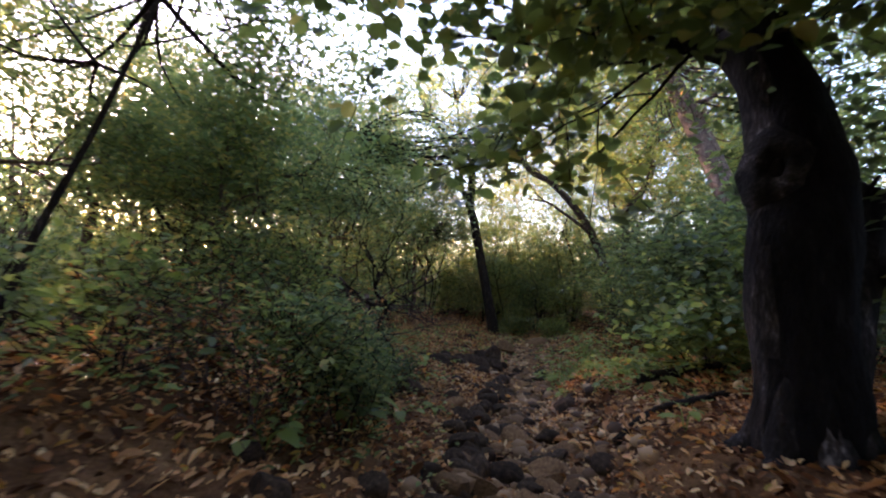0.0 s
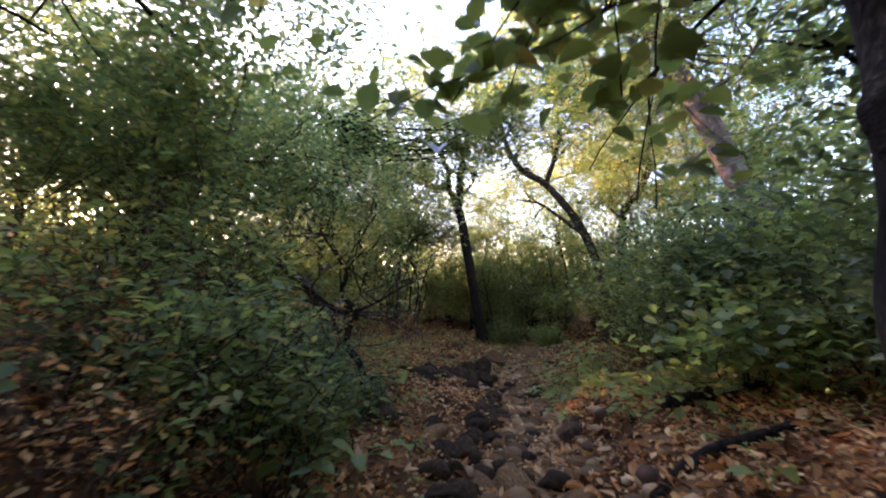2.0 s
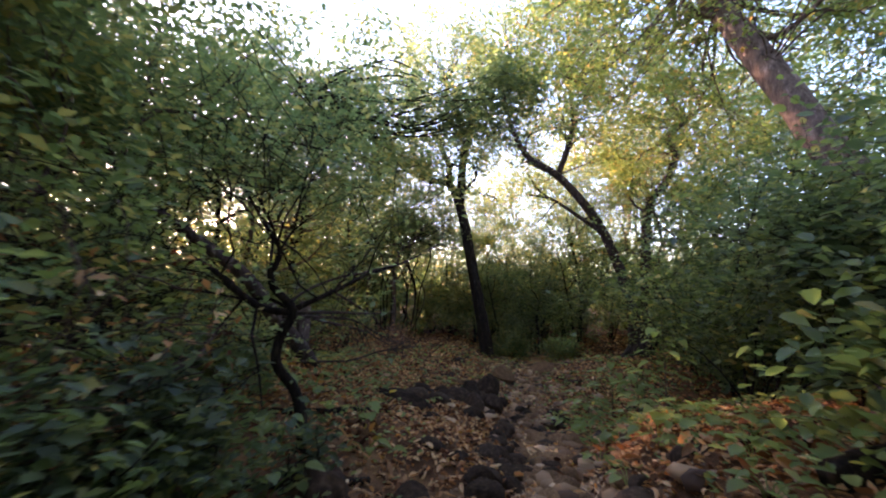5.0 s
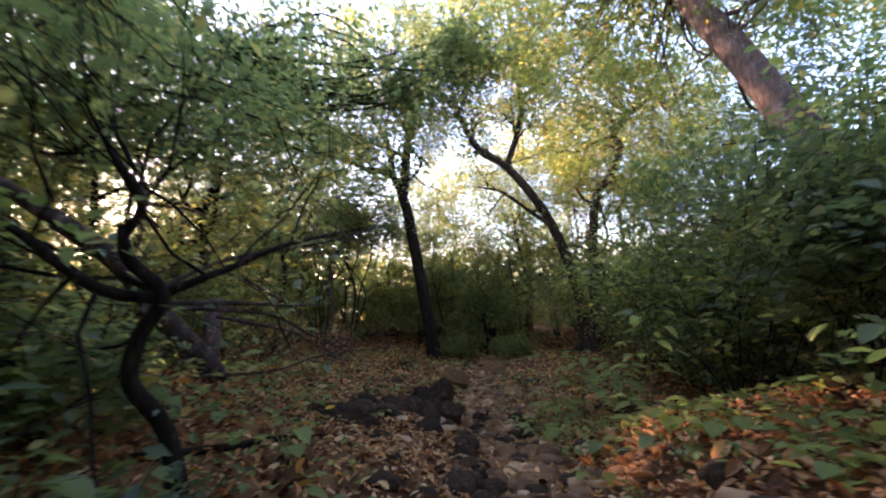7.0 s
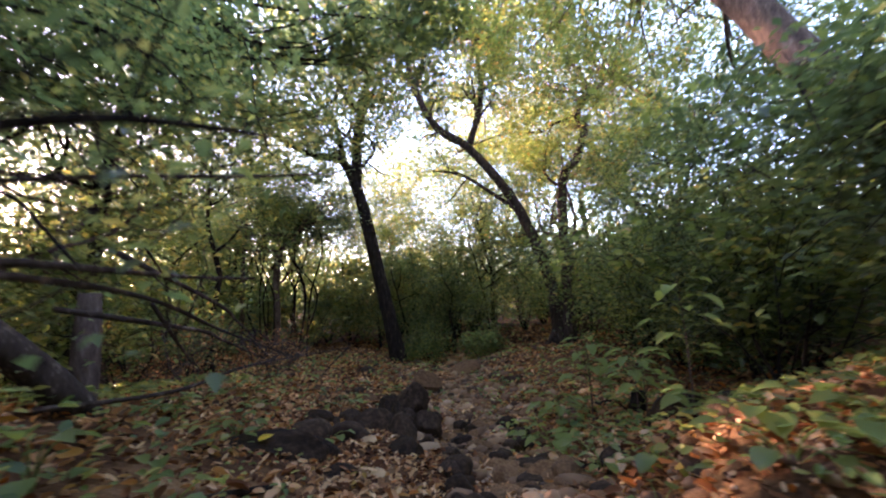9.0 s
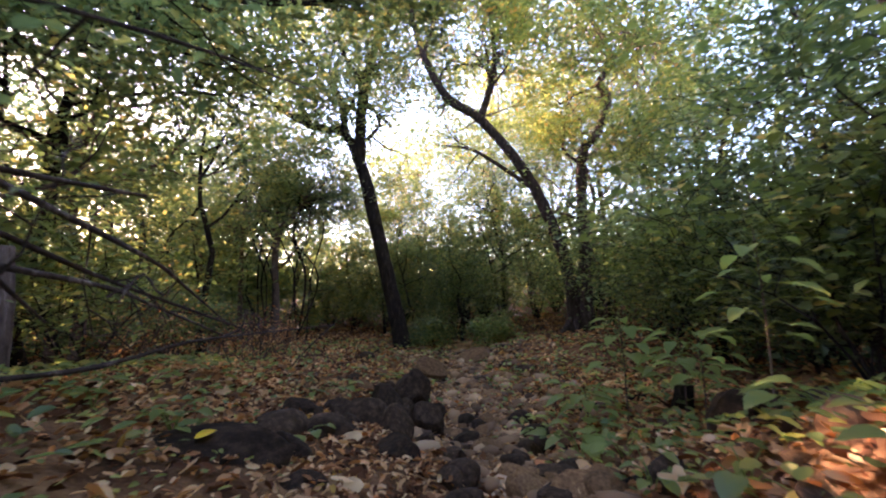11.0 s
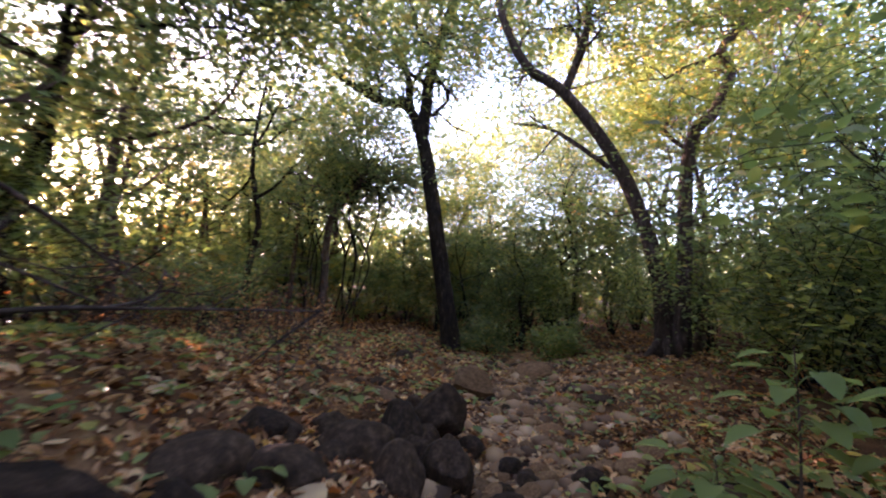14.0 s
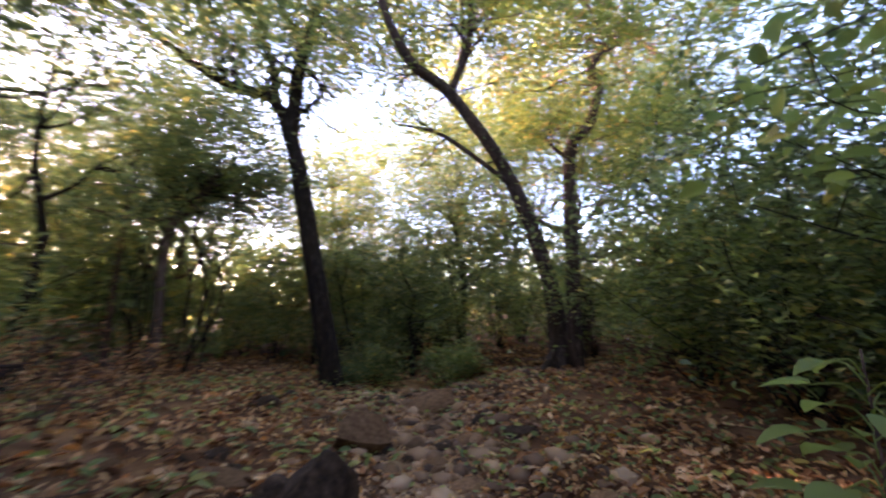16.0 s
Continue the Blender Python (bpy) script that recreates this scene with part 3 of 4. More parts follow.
# crooked pale tree
crooked_tree = tree_from("tree", [(7.4, 16.8, -1.1), (7.55, 16.9, 0.52), (7.8, 17.0, 3.8), (8.5, 17.0, 4.77), (8.95, 17.0, 5.86), (8.7, 17.0, 6.36), (9.4, 17.0, 7.14), (10.6, 17.2, 8.0)], [0.2, 0.17, 0.15, 0.14, 0.13, 0.12, 0.1, 0.05], BARK_WARM, LEAF_YELLOW,
          "crooked light brown tree with thin yellow-green foliage", 31,
          [(20, (-0.8, 0.3, 0.4), 2.2, 0.05), (24, (0.3, 0.6, 0.8), 2.4, 0.05), (28, (0.8, 0.3, 0.4), 2.6, 0.04), (26, (-0.7, 0.3, 0.7), 2.4, 0.05)], 9, 0.6, 0.12, 4, 0.12, 10, 2,
          (([(7.8, 17.0, 3.7), (7.3, 17.2, 4.3), (8.0, 17.5, 5.3)], [0.06, 0.045, 0.02]),))
lacy_crown(crooked_tree, 903, ((8.5, 17.0, 4.8), (8.9, 17.0, 5.9), (9.4, 17.0, 7.1), (10.6, 17.2, 8.0)), (10.0, 17.5, 8.0), (4.0, 3.0, 3.6), 100, BARK_BROWN, LEAF_YELLOW, 12, 0.32, 0.125)
# thick brown trunk among the bushes
tall_tree = tree_from("tree", [(7.0, 7.9, -0.4), (6.7, 8.2, 1.2), (6.47, 9.0, 3.0), (6.3, 9.9, 5.0), (6.05, 11.3, 8.0), (6.0, 12.0, 10)], [0.36, 0.27, 0.25, 0.24, 0.2, 0.12], BARK_BROWN, LEAF_YELLOW,
          "tall warm brown trunk leaning above the bushes", 41,
          [(14, (-0.8, 0.3, 0.3), 2.6, 0.07), (16, (0.8, 0.5, 0.3), 2.8, 0.08), (18, (-0.6, 0.8, 0.4), 2.8, 0.07), (20, (0.4, 0.8, 0.6), 2.8, 0.06), (13, (0.9, -0.3, 0.3), 2.4, 0.06), (19, (-0.9, -0.2, 0.5), 2.4, 0.06)], 24, 0.5, 0.14, 4, 0.12, 12)
lacy_crown(tall_tree, 904, ((6.3, 9.9, 5.0), (6.15, 10.8, 7.0), (6.05, 11.3, 8.0), (6.0, 12.0, 10)), (6.6, 11.6, 7.6), (4.2, 3.6, 2.8), 135, BARK_BROWN, LEAF_YELLOW, 13, 0.3, 0.115)
lacy_crown(tall_tree, 911, ((6.66, 8.4, 1.7), (6.55, 8.8, 2.4)), (4.5, 7.9, 1.7), (1.2, 1.2, 0.35), 16, BARK_DARK, LEAF_DARK, 11, 0.26, 0.1)
# pale fallen-looking stem with dead branches
tree_from("tree", [(-1.45, 9.3, -0.3), (-1.6, 9.05, 0.15), (-1.88, 8.75, 0.62), (-2.15, 8.4, 1.17), (-2.6, 8.1, 1.6), (-3.3, 7.9, 2.2), (-3.9, 7.8, 3.2)], [0.14, 0.115, 0.105, 0.095, 0.07, 0.05, 0.03], DEAD_WOOD, LEAF_GREEN,
          "leaning grey stem with bare lower branches and a thin crown", 51,
          [(20, (-0.4, 0.5, 0.5), 2.0, 0.04), (22, (0.6, 0.4, 0.5), 2.0, 0.04), (24, (-0.2, -0.5, 0.7), 2.0, 0.04)], 14, 0.3, 0.1, 4, 0.12, 10)
# vine-draped tree
vt = tree_from("tree", [(-1.6, 21, -0.95), (-1.5, 21, 0.2), (-1.5, 21, 1.4), (-1.3, 21, 2.5), (-0.6, 21, 3.3)], [0.16, 0.12, 0.11, 0.1, 0.06], BARK_BROWN, LEAF_GREEN,
          "low tree smothered in a dark hanging vine", 61,
          [(12, (0.9, 0, 0.1), 2.2, 0.06), (12, (-0.9, 0.2, 0.1), 2.4, 0.05), (14, (0.7, 0.5, 0.1), 2.0, 0.05), (15, (0.7, -0.6, 0.05), 1.9, 0.05), (14, (-0.8, -0.4, 0.15), 2.2, 0.05)], 22, 0.42, 0.13)
lacy_crown(vt, 907, ((-1.4, 21, 2.0), (-1.1, 21, 2.8), (-0.6, 21, 3.3)), (-0.75, 21, 3.8), (2.2, 1.3, 1.35), 75, BARK_DARK, LEAF_GREEN, 15, 0.28, 0.12)
for i in range(10):
    rx = random.uniform(-2.4, 0.5)
    v, f = [], []
    tube(v, f, bend([(rx * 0.7, 21 + random.uniform(-0.5, 0.5), 3.6), (rx + random.uniform(-0.5, 0.5), 21 + random.uniform(-0.6, 0.6), 2.4), (rx + random.uniform(-0.6, 0.6), 21 + random.uniform(-0.6, 0.6), 0.8), (rx * 0.7 - 0.5, 21, ground_z(rx * 0.7 - 0.5, 21) - 0.1)], 5), np.linspace(0.018, 0.032, 16), 5, 0.3, i)
    child(mesh_object("vine", v, f, BARK_DARK), vt)

# bare sapling that forks low beside the path
tree_from("sapling", [(-0.76, 6.6, ground_z(-0.76, 6.6)), (-0.84, 6.6, 0.12), (-1.02, 6.6, 0.38), (-0.99, 6.6, 0.62), (-0.9, 6.62, 0.82), (-1.08, 6.62, 1.02), (-1.12, 6.64, 1.2)], [0.06, 0.046, 0.042, 0.041, 0.043, 0.036, 0.03], BARK_DARK, LEAF_GREEN,
          "crooked dark sapling forking low into bare spreading branches", 55,
          [(16, (-0.8, 0.3, 0.25), 1.3, 0.02), (22, (-0.5, 0.4, 0.5), 1.2, 0.018), (23, (0.4, 0.5, 0.4), 1.1, 0.016), (12, (-0.9, 0.1, 0.0), 0.9, 0.014)], 3, 0.25, 0.09, 4, 0.16, 10, 1,
          (([(-1.1, 6.64, 1.16), (-1.05, 6.66, 1.34), (-1.2, 6.7, 1.56), (-1.5, 6.9, 1.95)], [0.03, 0.024, 0.018, 0.009]),
           ([(-0.9, 6.62, 0.8), (-1.2, 6.6, 0.86), (-1.54, 6.62, 1.12), (-1.9, 6.8, 1.3)], [0.032, 0.032, 0.027, 0.012]),
           ([(-0.92, 6.62, 0.82), (-0.6, 6.75, 0.98), (-0.34, 7.0, 1.14), (0.0, 7.5, 1.3)], [0.03, 0.022, 0.016, 0.007])))

# ---- dead sticks reaching into view beside the path ----
STICKS = (
    [(-1.1, 6.8, 0.72), (-1.09, 7.1, 0.89), (-0.82, 7.5, 1.1), (-0.13, 8.2, 1.33), (0.37, 9.3, 1.7)],
    [(-1.2, 7.0, 0.77), (-0.81, 7.4, 0.76), (-0.45, 7.9, 0.72), (-0.2, 8.3, 0.72)],
    [(-1.1, 6.9, 0.75), (-0.85, 7.3, 0.72), (-0.65, 8.0, 0.63), (-0.4, 8.5, 0.4), (-0.01, 9.0, 0.13)],
    [(-0.63, 8.0, 0.6), (-0.6, 8.2, 0.42), (-0.57, 8.4, 0.25)],
    [(-1.6, 8.9, 0.0), (-0.99, 9.4, -0.07), (-0.6, 9.9, -0.01), (-0.3, 10.2, -0.01), (0.46, 11.0, -0.05)],
    [(-1.3, 8.5, 0.62), (-0.7, 9.0, 0.41), (-0.65, 9.5, 0.29), (-0.36, 10.0, 0.02)],
    [(-1.2, 9.0, 1.0), (-0.71, 9.6, 0.6), (-0.62, 10.0, 0.41), (-0.42, 10.4, 0.08)],
    [(-0.42, 10.1, -0.01), (-0.28, 10.25, 0.05), (-0.26, 10.3, 0.2)],
    [(0.44, 11.0, -0.05), (0.2, 10.9, -0.25), (0.05, 10.8, -0.4)])
for i, pts in enumerate(STICKS):
    v, f = [], []
    P = bend(pts, 5)
    tube(v, f, P, np.linspace(0.02 if len(pts) > 3 else 0.011, 0.006, len(P)), 6, 0.25, i)
    ob = new("dead_branch")
    ob.location = P[0]
    tagged(ob, "bare brown dead branch leaning out over the litter", "branch", "dead branches")
    child(mesh_object("stem", v, f, DEAD_WOOD, None, True), ob)
    r = np.random.default_rng(300 + i)
    for k in range(2):
        q = P[int(r.uniform(0.2, 0.95) * (len(P) - 1))]
        lm, tp = [], []
        sprout(r, q, r.normal(0, 1, 3) + np.array((0.6, 0.4, -0.1)), r.uniform(0.25, 0.7), 0.007, 1, lm, tp, 0, 4, 0.2)
        tv, tf = [], []
        for a, b in lm:
            tube(tv, tf, a, b, 4, 0, 0, False)
        child(mesh_object("twig", tv, tf, DEAD_WOOD), ob)

# ---- stumps and fallen wood ----
def stump(x, y, h, r, label, bark, seed):
    z = ground_z(x, y)
    ob = thing("tree_stump", x, y, z, label, "stump")
    v, f = [], []
    tube(v, f, [(x, y, z - 0.15), (x, y, z + 0.1), (x + 0.02, y, z + h * 0.6), (x + 0.03, y, z + h)], [r * 1.4, r * 1.1, r, r * 0.9], 14, 0.3, seed)
    child(mesh_object("trunk", v, f, bark, None, True), ob)


stump(4.35, 6.5, 0.85, 0.25, "short reddish brown stump under the bushes", BARK_BROWN, 3)
stump(-2.0, 10.3, 1.1, 0.11, "peeling reddish brown dead trunk snapped at head height", BARK_BROWN, 6)
stump(3.97, 10.1, 0.28, 0.09, "small dark stump among fallen leaves", BARK_DARK, 4)
for i, (a, b, r) in enumerate((((1.7, 4.05), (3.2, 4.5), 0.06), ((2.7, 5.6), (4.2, 5.9), 0.1), ((-1.5, 5.2), (-0.2, 6.4), 0.035), ((2.2, 9.2), (3.6, 9.0), 0.022), ((-1.2, 7.0), (-0.1, 8.6), 0.03), ((3.3, 11.0), (4.8, 10.8), 0.04))):
    pts = [(a[0] + (b[0] - a[0]) * t, a[1] + (b[1] - a[1]) * t, ground_z(a[0] + (b[0] - a[0]) * t, a[1] + (b[1] - a[1]) * t) + r * 0.7) for t in (0, 0.33, 0.66, 1)]
    v, f = [], []
    tube(v, f, bend(pts, 4), np.linspace(r, r * 0.7, 13), 9, 0.25, i)
    tagged(mesh_object("fallen_branch", v, f, BARK_DARK, None, True), "dark rotting branch lying on the leaf litter", "branch", "fallen branches")

# ---- woodland around ----
wr = random.Random(4)
GREEN = "slender woodland tree with light green leaves"
YELLOW = "slender woodland tree turning yellow"
DARKT = "small dark-leaved woodland tree"
LEFT = [(-7.2, 10.6, 6.2), (-8.2, 13.8, 7.0), (-5.4, 22.0, 6.6), (-10.8, 18.0, 8), (-4.4, 15.8, 8.5), (-3.0, 18.5, 8.0), (-7.6, 6.4, 7), (-10.5, 7.5, 8), (-8.4, 20.5, 8), (-13.5, 21.5, 9), (-5.6, 28, 8), (-9.5, 27, 9), (-3.8, 6.6, 4.0), (-5.4, 8.5, 5.4), (-3.6, 11.6, 5.4), (-6.6, 12.5, 6.8), (-8.6, 9.5, 7.0), (-9.5, 15.5, 8.2), (-6.3, 18.5, 7.4), (-11, 21, 9), (-7.5, 23.5, 8), (-3.8, 25, 7.2),
        (-12.5, 12, 8.5), (-9.0, 3.0, 8), (-14, 17, 9.5), (-1.2, 27, 6.4), (-16, 25, 11)]
for i, (x, y, h) in enumerate(LEFT):
    wood_tree(x, y, h, 100 + i, LEAF_DARK if i % 3 == 0 and y > 14 else LEAF_GREEN, BARK_DARK if i % 2 else BARK_BROWN, DARKT if i % 3 == 0 and y > 14 else GREEN, (wr.uniform(-0.6, 0.6), wr.uniform(-0.4, 0.4)), None, 0.56 if in_sun_gap(x, y) else 0.36, 34 if y > 17 or x < -8 else 16, 0.5 if y > 17 or x < -8 else 0.36, 0.13, 0.46, 1 if y > 17 or x < -8 else 2)
RIGHT = [(9.5, 11.5, 6.5), (8.6, 18.0, 8), (11.5, 15.5, 8.5), (10.5, 21.5, 9), (7.2, 22.5, 7.5), (13.5, 11, 9), (14.5, 19, 10), (11, 7.0, 8), (8.2, 4.6, 7), (12.0, 26, 10), (5.2, 25.5, 6.5), (2.6, 25.0, 5.2), (8.5, 29, 8.5), (17, 14, 10)]
for i, (x, y, h) in enumerate(RIGHT):
    wood_tree(x, y, h, 200 + i, LEAF_YELLOW if i % 2 else LEAF_GREEN, BARK_BROWN if i % 2 else BARK_DARK, YELLOW if i % 2 else GREEN, (wr.uniform(-0.6, 0.6), wr.uniform(-0.4, 0.4)), None, 0.38, 40 if y > 17 or x > 10 else 16, 0.5 if y > 17 or x > 10 else 0.38, 0.135, 0.46, 1 if y > 17 or x > 10 else 2)
over = wood_tree(-3.6, 13.2, 6.2, 291, LEAF_DARK, BARK_DARK, "dark tree spreading a broad low crown toward the path", (0.9, -0.6), 0.13, 0.5, 10, 0.45, 0.12, 0.45)
lacy_crown(over, 905, ((-3.2, 12.9, 4.0), (-2.9, 12.7, 5.0), (-2.7, 12.6, 5.8)), (-1.6, 13.6, 5.3), (2.9, 2.2, 1.35), 50, BARK_DARK, LEAF_GREEN, 11, 0.32, 0.14)
lacy_crown(over, 908, ((-2.7, 12.6, 5.8), (-2.9, 12.7, 5.0)), (0.9, 12.6, 5.5), (1.2, 1.0, 0.6), 16, BARK_DARK, LEAF_DARK, 12, 0.25, 0.16)
for k, (c, q, n, mat) in enumerate((((-3.6, 10.6, 3.4), (2.8, 1.9, 0.9), 36, LEAF_GREEN), ((-6.2, 9.8, 3.2), (2.4, 2.2, 1.0), 14, LEAF_GREEN))):
    tr = wood_tree(c[0] - 0.6, c[1] + 0.4, c[2] + 2.6, 295 + k, mat, BARK_DARK, DARKT if mat is LEAF_DARK else GREEN, (0.5, -0.3), 0.07, 0.5, 6, 0.35, 0.11, 0.35)
    lacy_crown(tr, 297 + k, ((c[0] - 0.5, c[1] + 0.3, c[2] - 0.4), (c[0] - 0.3, c[1], c[2] + 0.6)), c, q, n, BARK_DARK, mat, 16, 0.34, 0.1)
lacy_crown(over, 910, ((-2.7, 12.6, 5.8), (-2.9, 12.7, 5.0)), (-3.7, 13.4, 6.3), (2.2, 2.0, 1.1), 42, BARK_DARK, LEAF_GREEN, 12, 0.34, 0.12)
# taller trees in the distance
for i, (x, y, h, q) in enumerate(((-2.5, 26, 9.5, 0), (3.5, 28, 9, 1), (8.5, 25.5, 12, 1), (12.5, 22.5, 12, 0), (-7, 30, 11, 0), (13, 30, 13, 1), (16, 20, 12, 1), (-13, 26, 12, 0), (6.0, 33, 11, 0))):
    tr = wood_tree(x, y, h, 310 + i, LEAF_YELLOW if q else LEAF_GREEN, BARK_BROWN, YELLOW if q else GREEN, (wr.uniform(-0.8, 0.8), 0), None, 0.3, 8, 0.55, 0.14, 0.4)
    z0 = ground_z(x, y)
    lacy_crown(tr, 320 + i, ((x, y, z0 + h * 0.4), (x, y, z0 + h * 0.6), (x, y, z0 + h * 0.8)), (x, y, z0 + h * 0.72), (h * 0.33, h * 0.3, h * 0.36), 70, BARK_BROWN, LEAF_YELLOW if q else LEAF_GREEN, 11, 0.5, 0.16)
# slim dark stems past the bend of the path
for i, (x, y, h) in enumerate(((3.2, 21.6, 4.6), (4.0, 23.6, 5.2), (5.3, 22.2, 5.0), (1.1, 23.8, 4.4), (-0.4, 25.5, 5.0), (6.3, 20.6, 4.8), (-2.6, 23.2, 4.6), (2.2, 22.4, 4.0), (4.7, 20.4, 4.2), (-3.6, 20.8, 4.6))):
    wood_tree(x, y, h, 340 + i, LEAF_GREEN, BARK_DARK, "slim dark stem with sparse foliage past the bend", (wr.uniform(-0.7, 0.7), 0), 0.06, 0.45, 4, 0.3, 0.12, 0.3, 1)
# unseen trees added behind and beside the start to darken it
for i, (x, y, h) in enumerate(((-3, -4, 8), (2.5, -4, 9), (6, -3, 8), (-7, -1.5, 9), (0, -9, 10), (7, 0.5, 7), (-5, -8, 10), (5, -8, 10), (10, -4, 9), (-4.6, -1.4, 7), (-7.4, 0.6, 7.5), (3.4, -4.4, 7.5), (-1.6, -4.4, 7.5), (-11, -5, 10), (7.5, -1.5, 6))):
    wood_tree(x, y, h, 260 + i, LEAF_GREEN, BARK_DARK, GREEN, (0, 0), None, 0.15, 16, 0.8, 0.38, 0.4, 1)
# more added trees, mostly out of view, whose crowns shade the first steps
for i, (x, y, h) in enumerate(((-3.5, 0.2, 6.6), (-1.9, -1.9, 7.6), (4.4, 0.6, 6.6), (3.0, -1.7, 7.4), (5.8, 2.4, 6.0), (0.6, -2.9, 7.6), (5.4, -1.2, 7.0), (-5.8, 0.4, 6.6))):
    wood_tree(x, y, h, 280 + i, LEAF_GREEN, BARK_DARK, GREEN, (0, 0), None, 0.4, 34, 0.6, 0.2, 0.4, 1)
# overhead crown at the start
airy = wood_tree(-4.3, 3.8, 6.4, 290, LEAF_GREEN, BARK_DARK, "young tree with an airy crown arching over the path", (1.6, 1.0), 0.045, 0.55, 12, 0.45, 0.11, 0.42)
lacy_crown(airy, 906, ((-3.7, 4.2, 3.6), (-3.3, 4.5, 4.6), (-3.0, 4.7, 5.4)), (-3.9, 5.6, 4.9), (2.6, 2.2, 1.3), 36, BARK_DARK, LEAF_GREEN, 10, 0.35, 0.105)

# bushes
BUSH = "dense green bush with overlapping oval leaves"
for i, (x, y, h, wd) in enumerate(((4.5, 7.0, 1.9, 1.3), (5.3, 7.6, 2.8, 1.8), (4.9, 8.9, 2.2, 1.3), (6.6, 9.8, 3.6, 1.8), (6.9, 8.2, 3.4, 2.0), (7.0, 12.3, 3.6, 2.0), (7.6, 11.0, 4.2, 2.4), (8.8, 9.6, 4.2, 2.4), (5.8, 5.6, 2.6, 1.8), (4.8, 5.2, 1.8, 1.3),
                                  (8.8, 13.0, 4.2, 2.4), (7.9, 14.2, 3.6, 2.0), (9.4, 18.4, 3.2, 1.8), (9.8, 15.8, 4.2, 2.4), (8.0, 17.6, 3.4, 2.2), (10.5, 12.5, 4.5, 2.6), (3.6, 5.5, 1.1, 0.9), (7.2, 13.6, 1.7, 1.3), (6.8, 11.8, 1.6, 1.2), (7.9, 13.0, 2.4, 1.5), (8.4, 15.4, 2.4, 1.6), (6.1, 9.6, 1.4, 1.1), (9.6, 14.2, 2.6, 1.7), (6.8, 10.6, 2.2, 1.5))):
    shrub(x, y, h, wd, 400 + i, LEAF_BUSH if i % 3 else LEAF_DARK, BUSH, 7, 7 if y > 9 else 4, 0.22, 0.11 if y > 9 else 0.125, "bushes beside the path", None, y <= 9, 2, 0.5, 0.5 if y > 9 else 0.7)
THICKET = "thicket shrub with many thin stems and small leaves"
for i, (x, y, h, wd) in enumerate(((-0.95, 3.7, 0.95, 0.7), (-0.62, 4.7, 0.8, 0.55), (-2.1, 4.3, 0.9, 0.8), (-2.6, 3.2, 1.0, 0.9), (-5.6, 4.4, 2.6, 1.6), (-7.2, 5.8, 3.0, 1.8), (-7.0, 3.4, 2.6, 1.6), (-9.0, 8.0, 3.0, 2.0), (-2.5, 5.5, 1.2, 0.9), (-2.4, 6.5, 1.3, 0.8), (-3.5, 6.2, 1.9, 1.3), (-2.9, 4.6, 1.3, 1.1), (-3.6, 10.2, 1.8, 1.2), (-5.0, 9.4, 2.8, 1.6), (-1.05, 4.9, 0.75, 0.5), (-0.3, 5.8, 0.5, 0.4), (-1.7, 6.9, 0.6, 0.5), (-1.6, 3.9, 1.0, 0.9), (-4.4, 6.2, 2.1, 1.5), (-2.6, 12.5, 2.0, 1.4),
                                  (-3.7, 9.4, 2.1, 1.3), (-4.7, 8.6, 2.5, 1.4), (-5.7, 10.2, 2.8, 1.6), (-3.1, 11.8, 1.7, 1.2), (-5.0, 11.0, 2.8, 1.8), (-4.6, 13.6, 2.4, 1.6), (-2.8, 16.0, 1.9, 1.4), (-4.5, 20.0, 2.4, 1.8), (-6.4, 16.0, 2.8, 1.8), (-0.4, 23.5, 2.4, 1.8), (3.6, 20.6, 1.6, 1.2), (4.6, 21.5, 2.8, 1.8), (3.0, 23.0, 2.6, 1.8), (5.8, 19.5, 2.2, 1.6), (1.0, 22.6, 2.0, 1.4), (6.4, 22.8, 3.0, 2.0), (3.2, 19.2, 0.8, 0.8), (4.8, 17.9, 0.9, 0.9))):
    shrub(x, y, h, wd, 500 + i, LEAF_DARK if -1.4 < x < 0 and 4.75 < y < 7 else LEAF_BUSH if i % 2 else LEAF_GREEN, THICKET, 7, (2 if x < -1.4 else 4) if y < 8 else 5, 0.15, 0.085 if y < 12 else 0.11, "thicket shrubs", None, -3 < x < -1.2 and y < 7, 2, 0.5, 0.65 if -3 < x < -1.2 and y < 7 else 0.5)

for i, (x, y, h, wd) in enumerate(((2.9, 23.4, 4.4, 1.7), (4.3, 24.6, 5.2, 2.0), (5.8, 23.2, 4.9, 1.8), (7.1, 24.6, 5.0, 2.0), (8.8, 22.6, 4.6, 1.8), (3.6, 26.4, 5.4, 2.2), (6.4, 26.6, 5.8, 2.2), (4.9, 21.9, 3.2, 1.4), (10.6, 24.0, 5.4, 2.2))):
    shrub(x, y, h, wd, 560 + i, LEAF_DARK if i % 3 == 1 else LEAF_GREEN, "tall leafy shrub closing the view past the bend", 7, 8, 0.34, 0.15, "tall shrubs past the bend", None, False, 2, 0.4, 0.5)

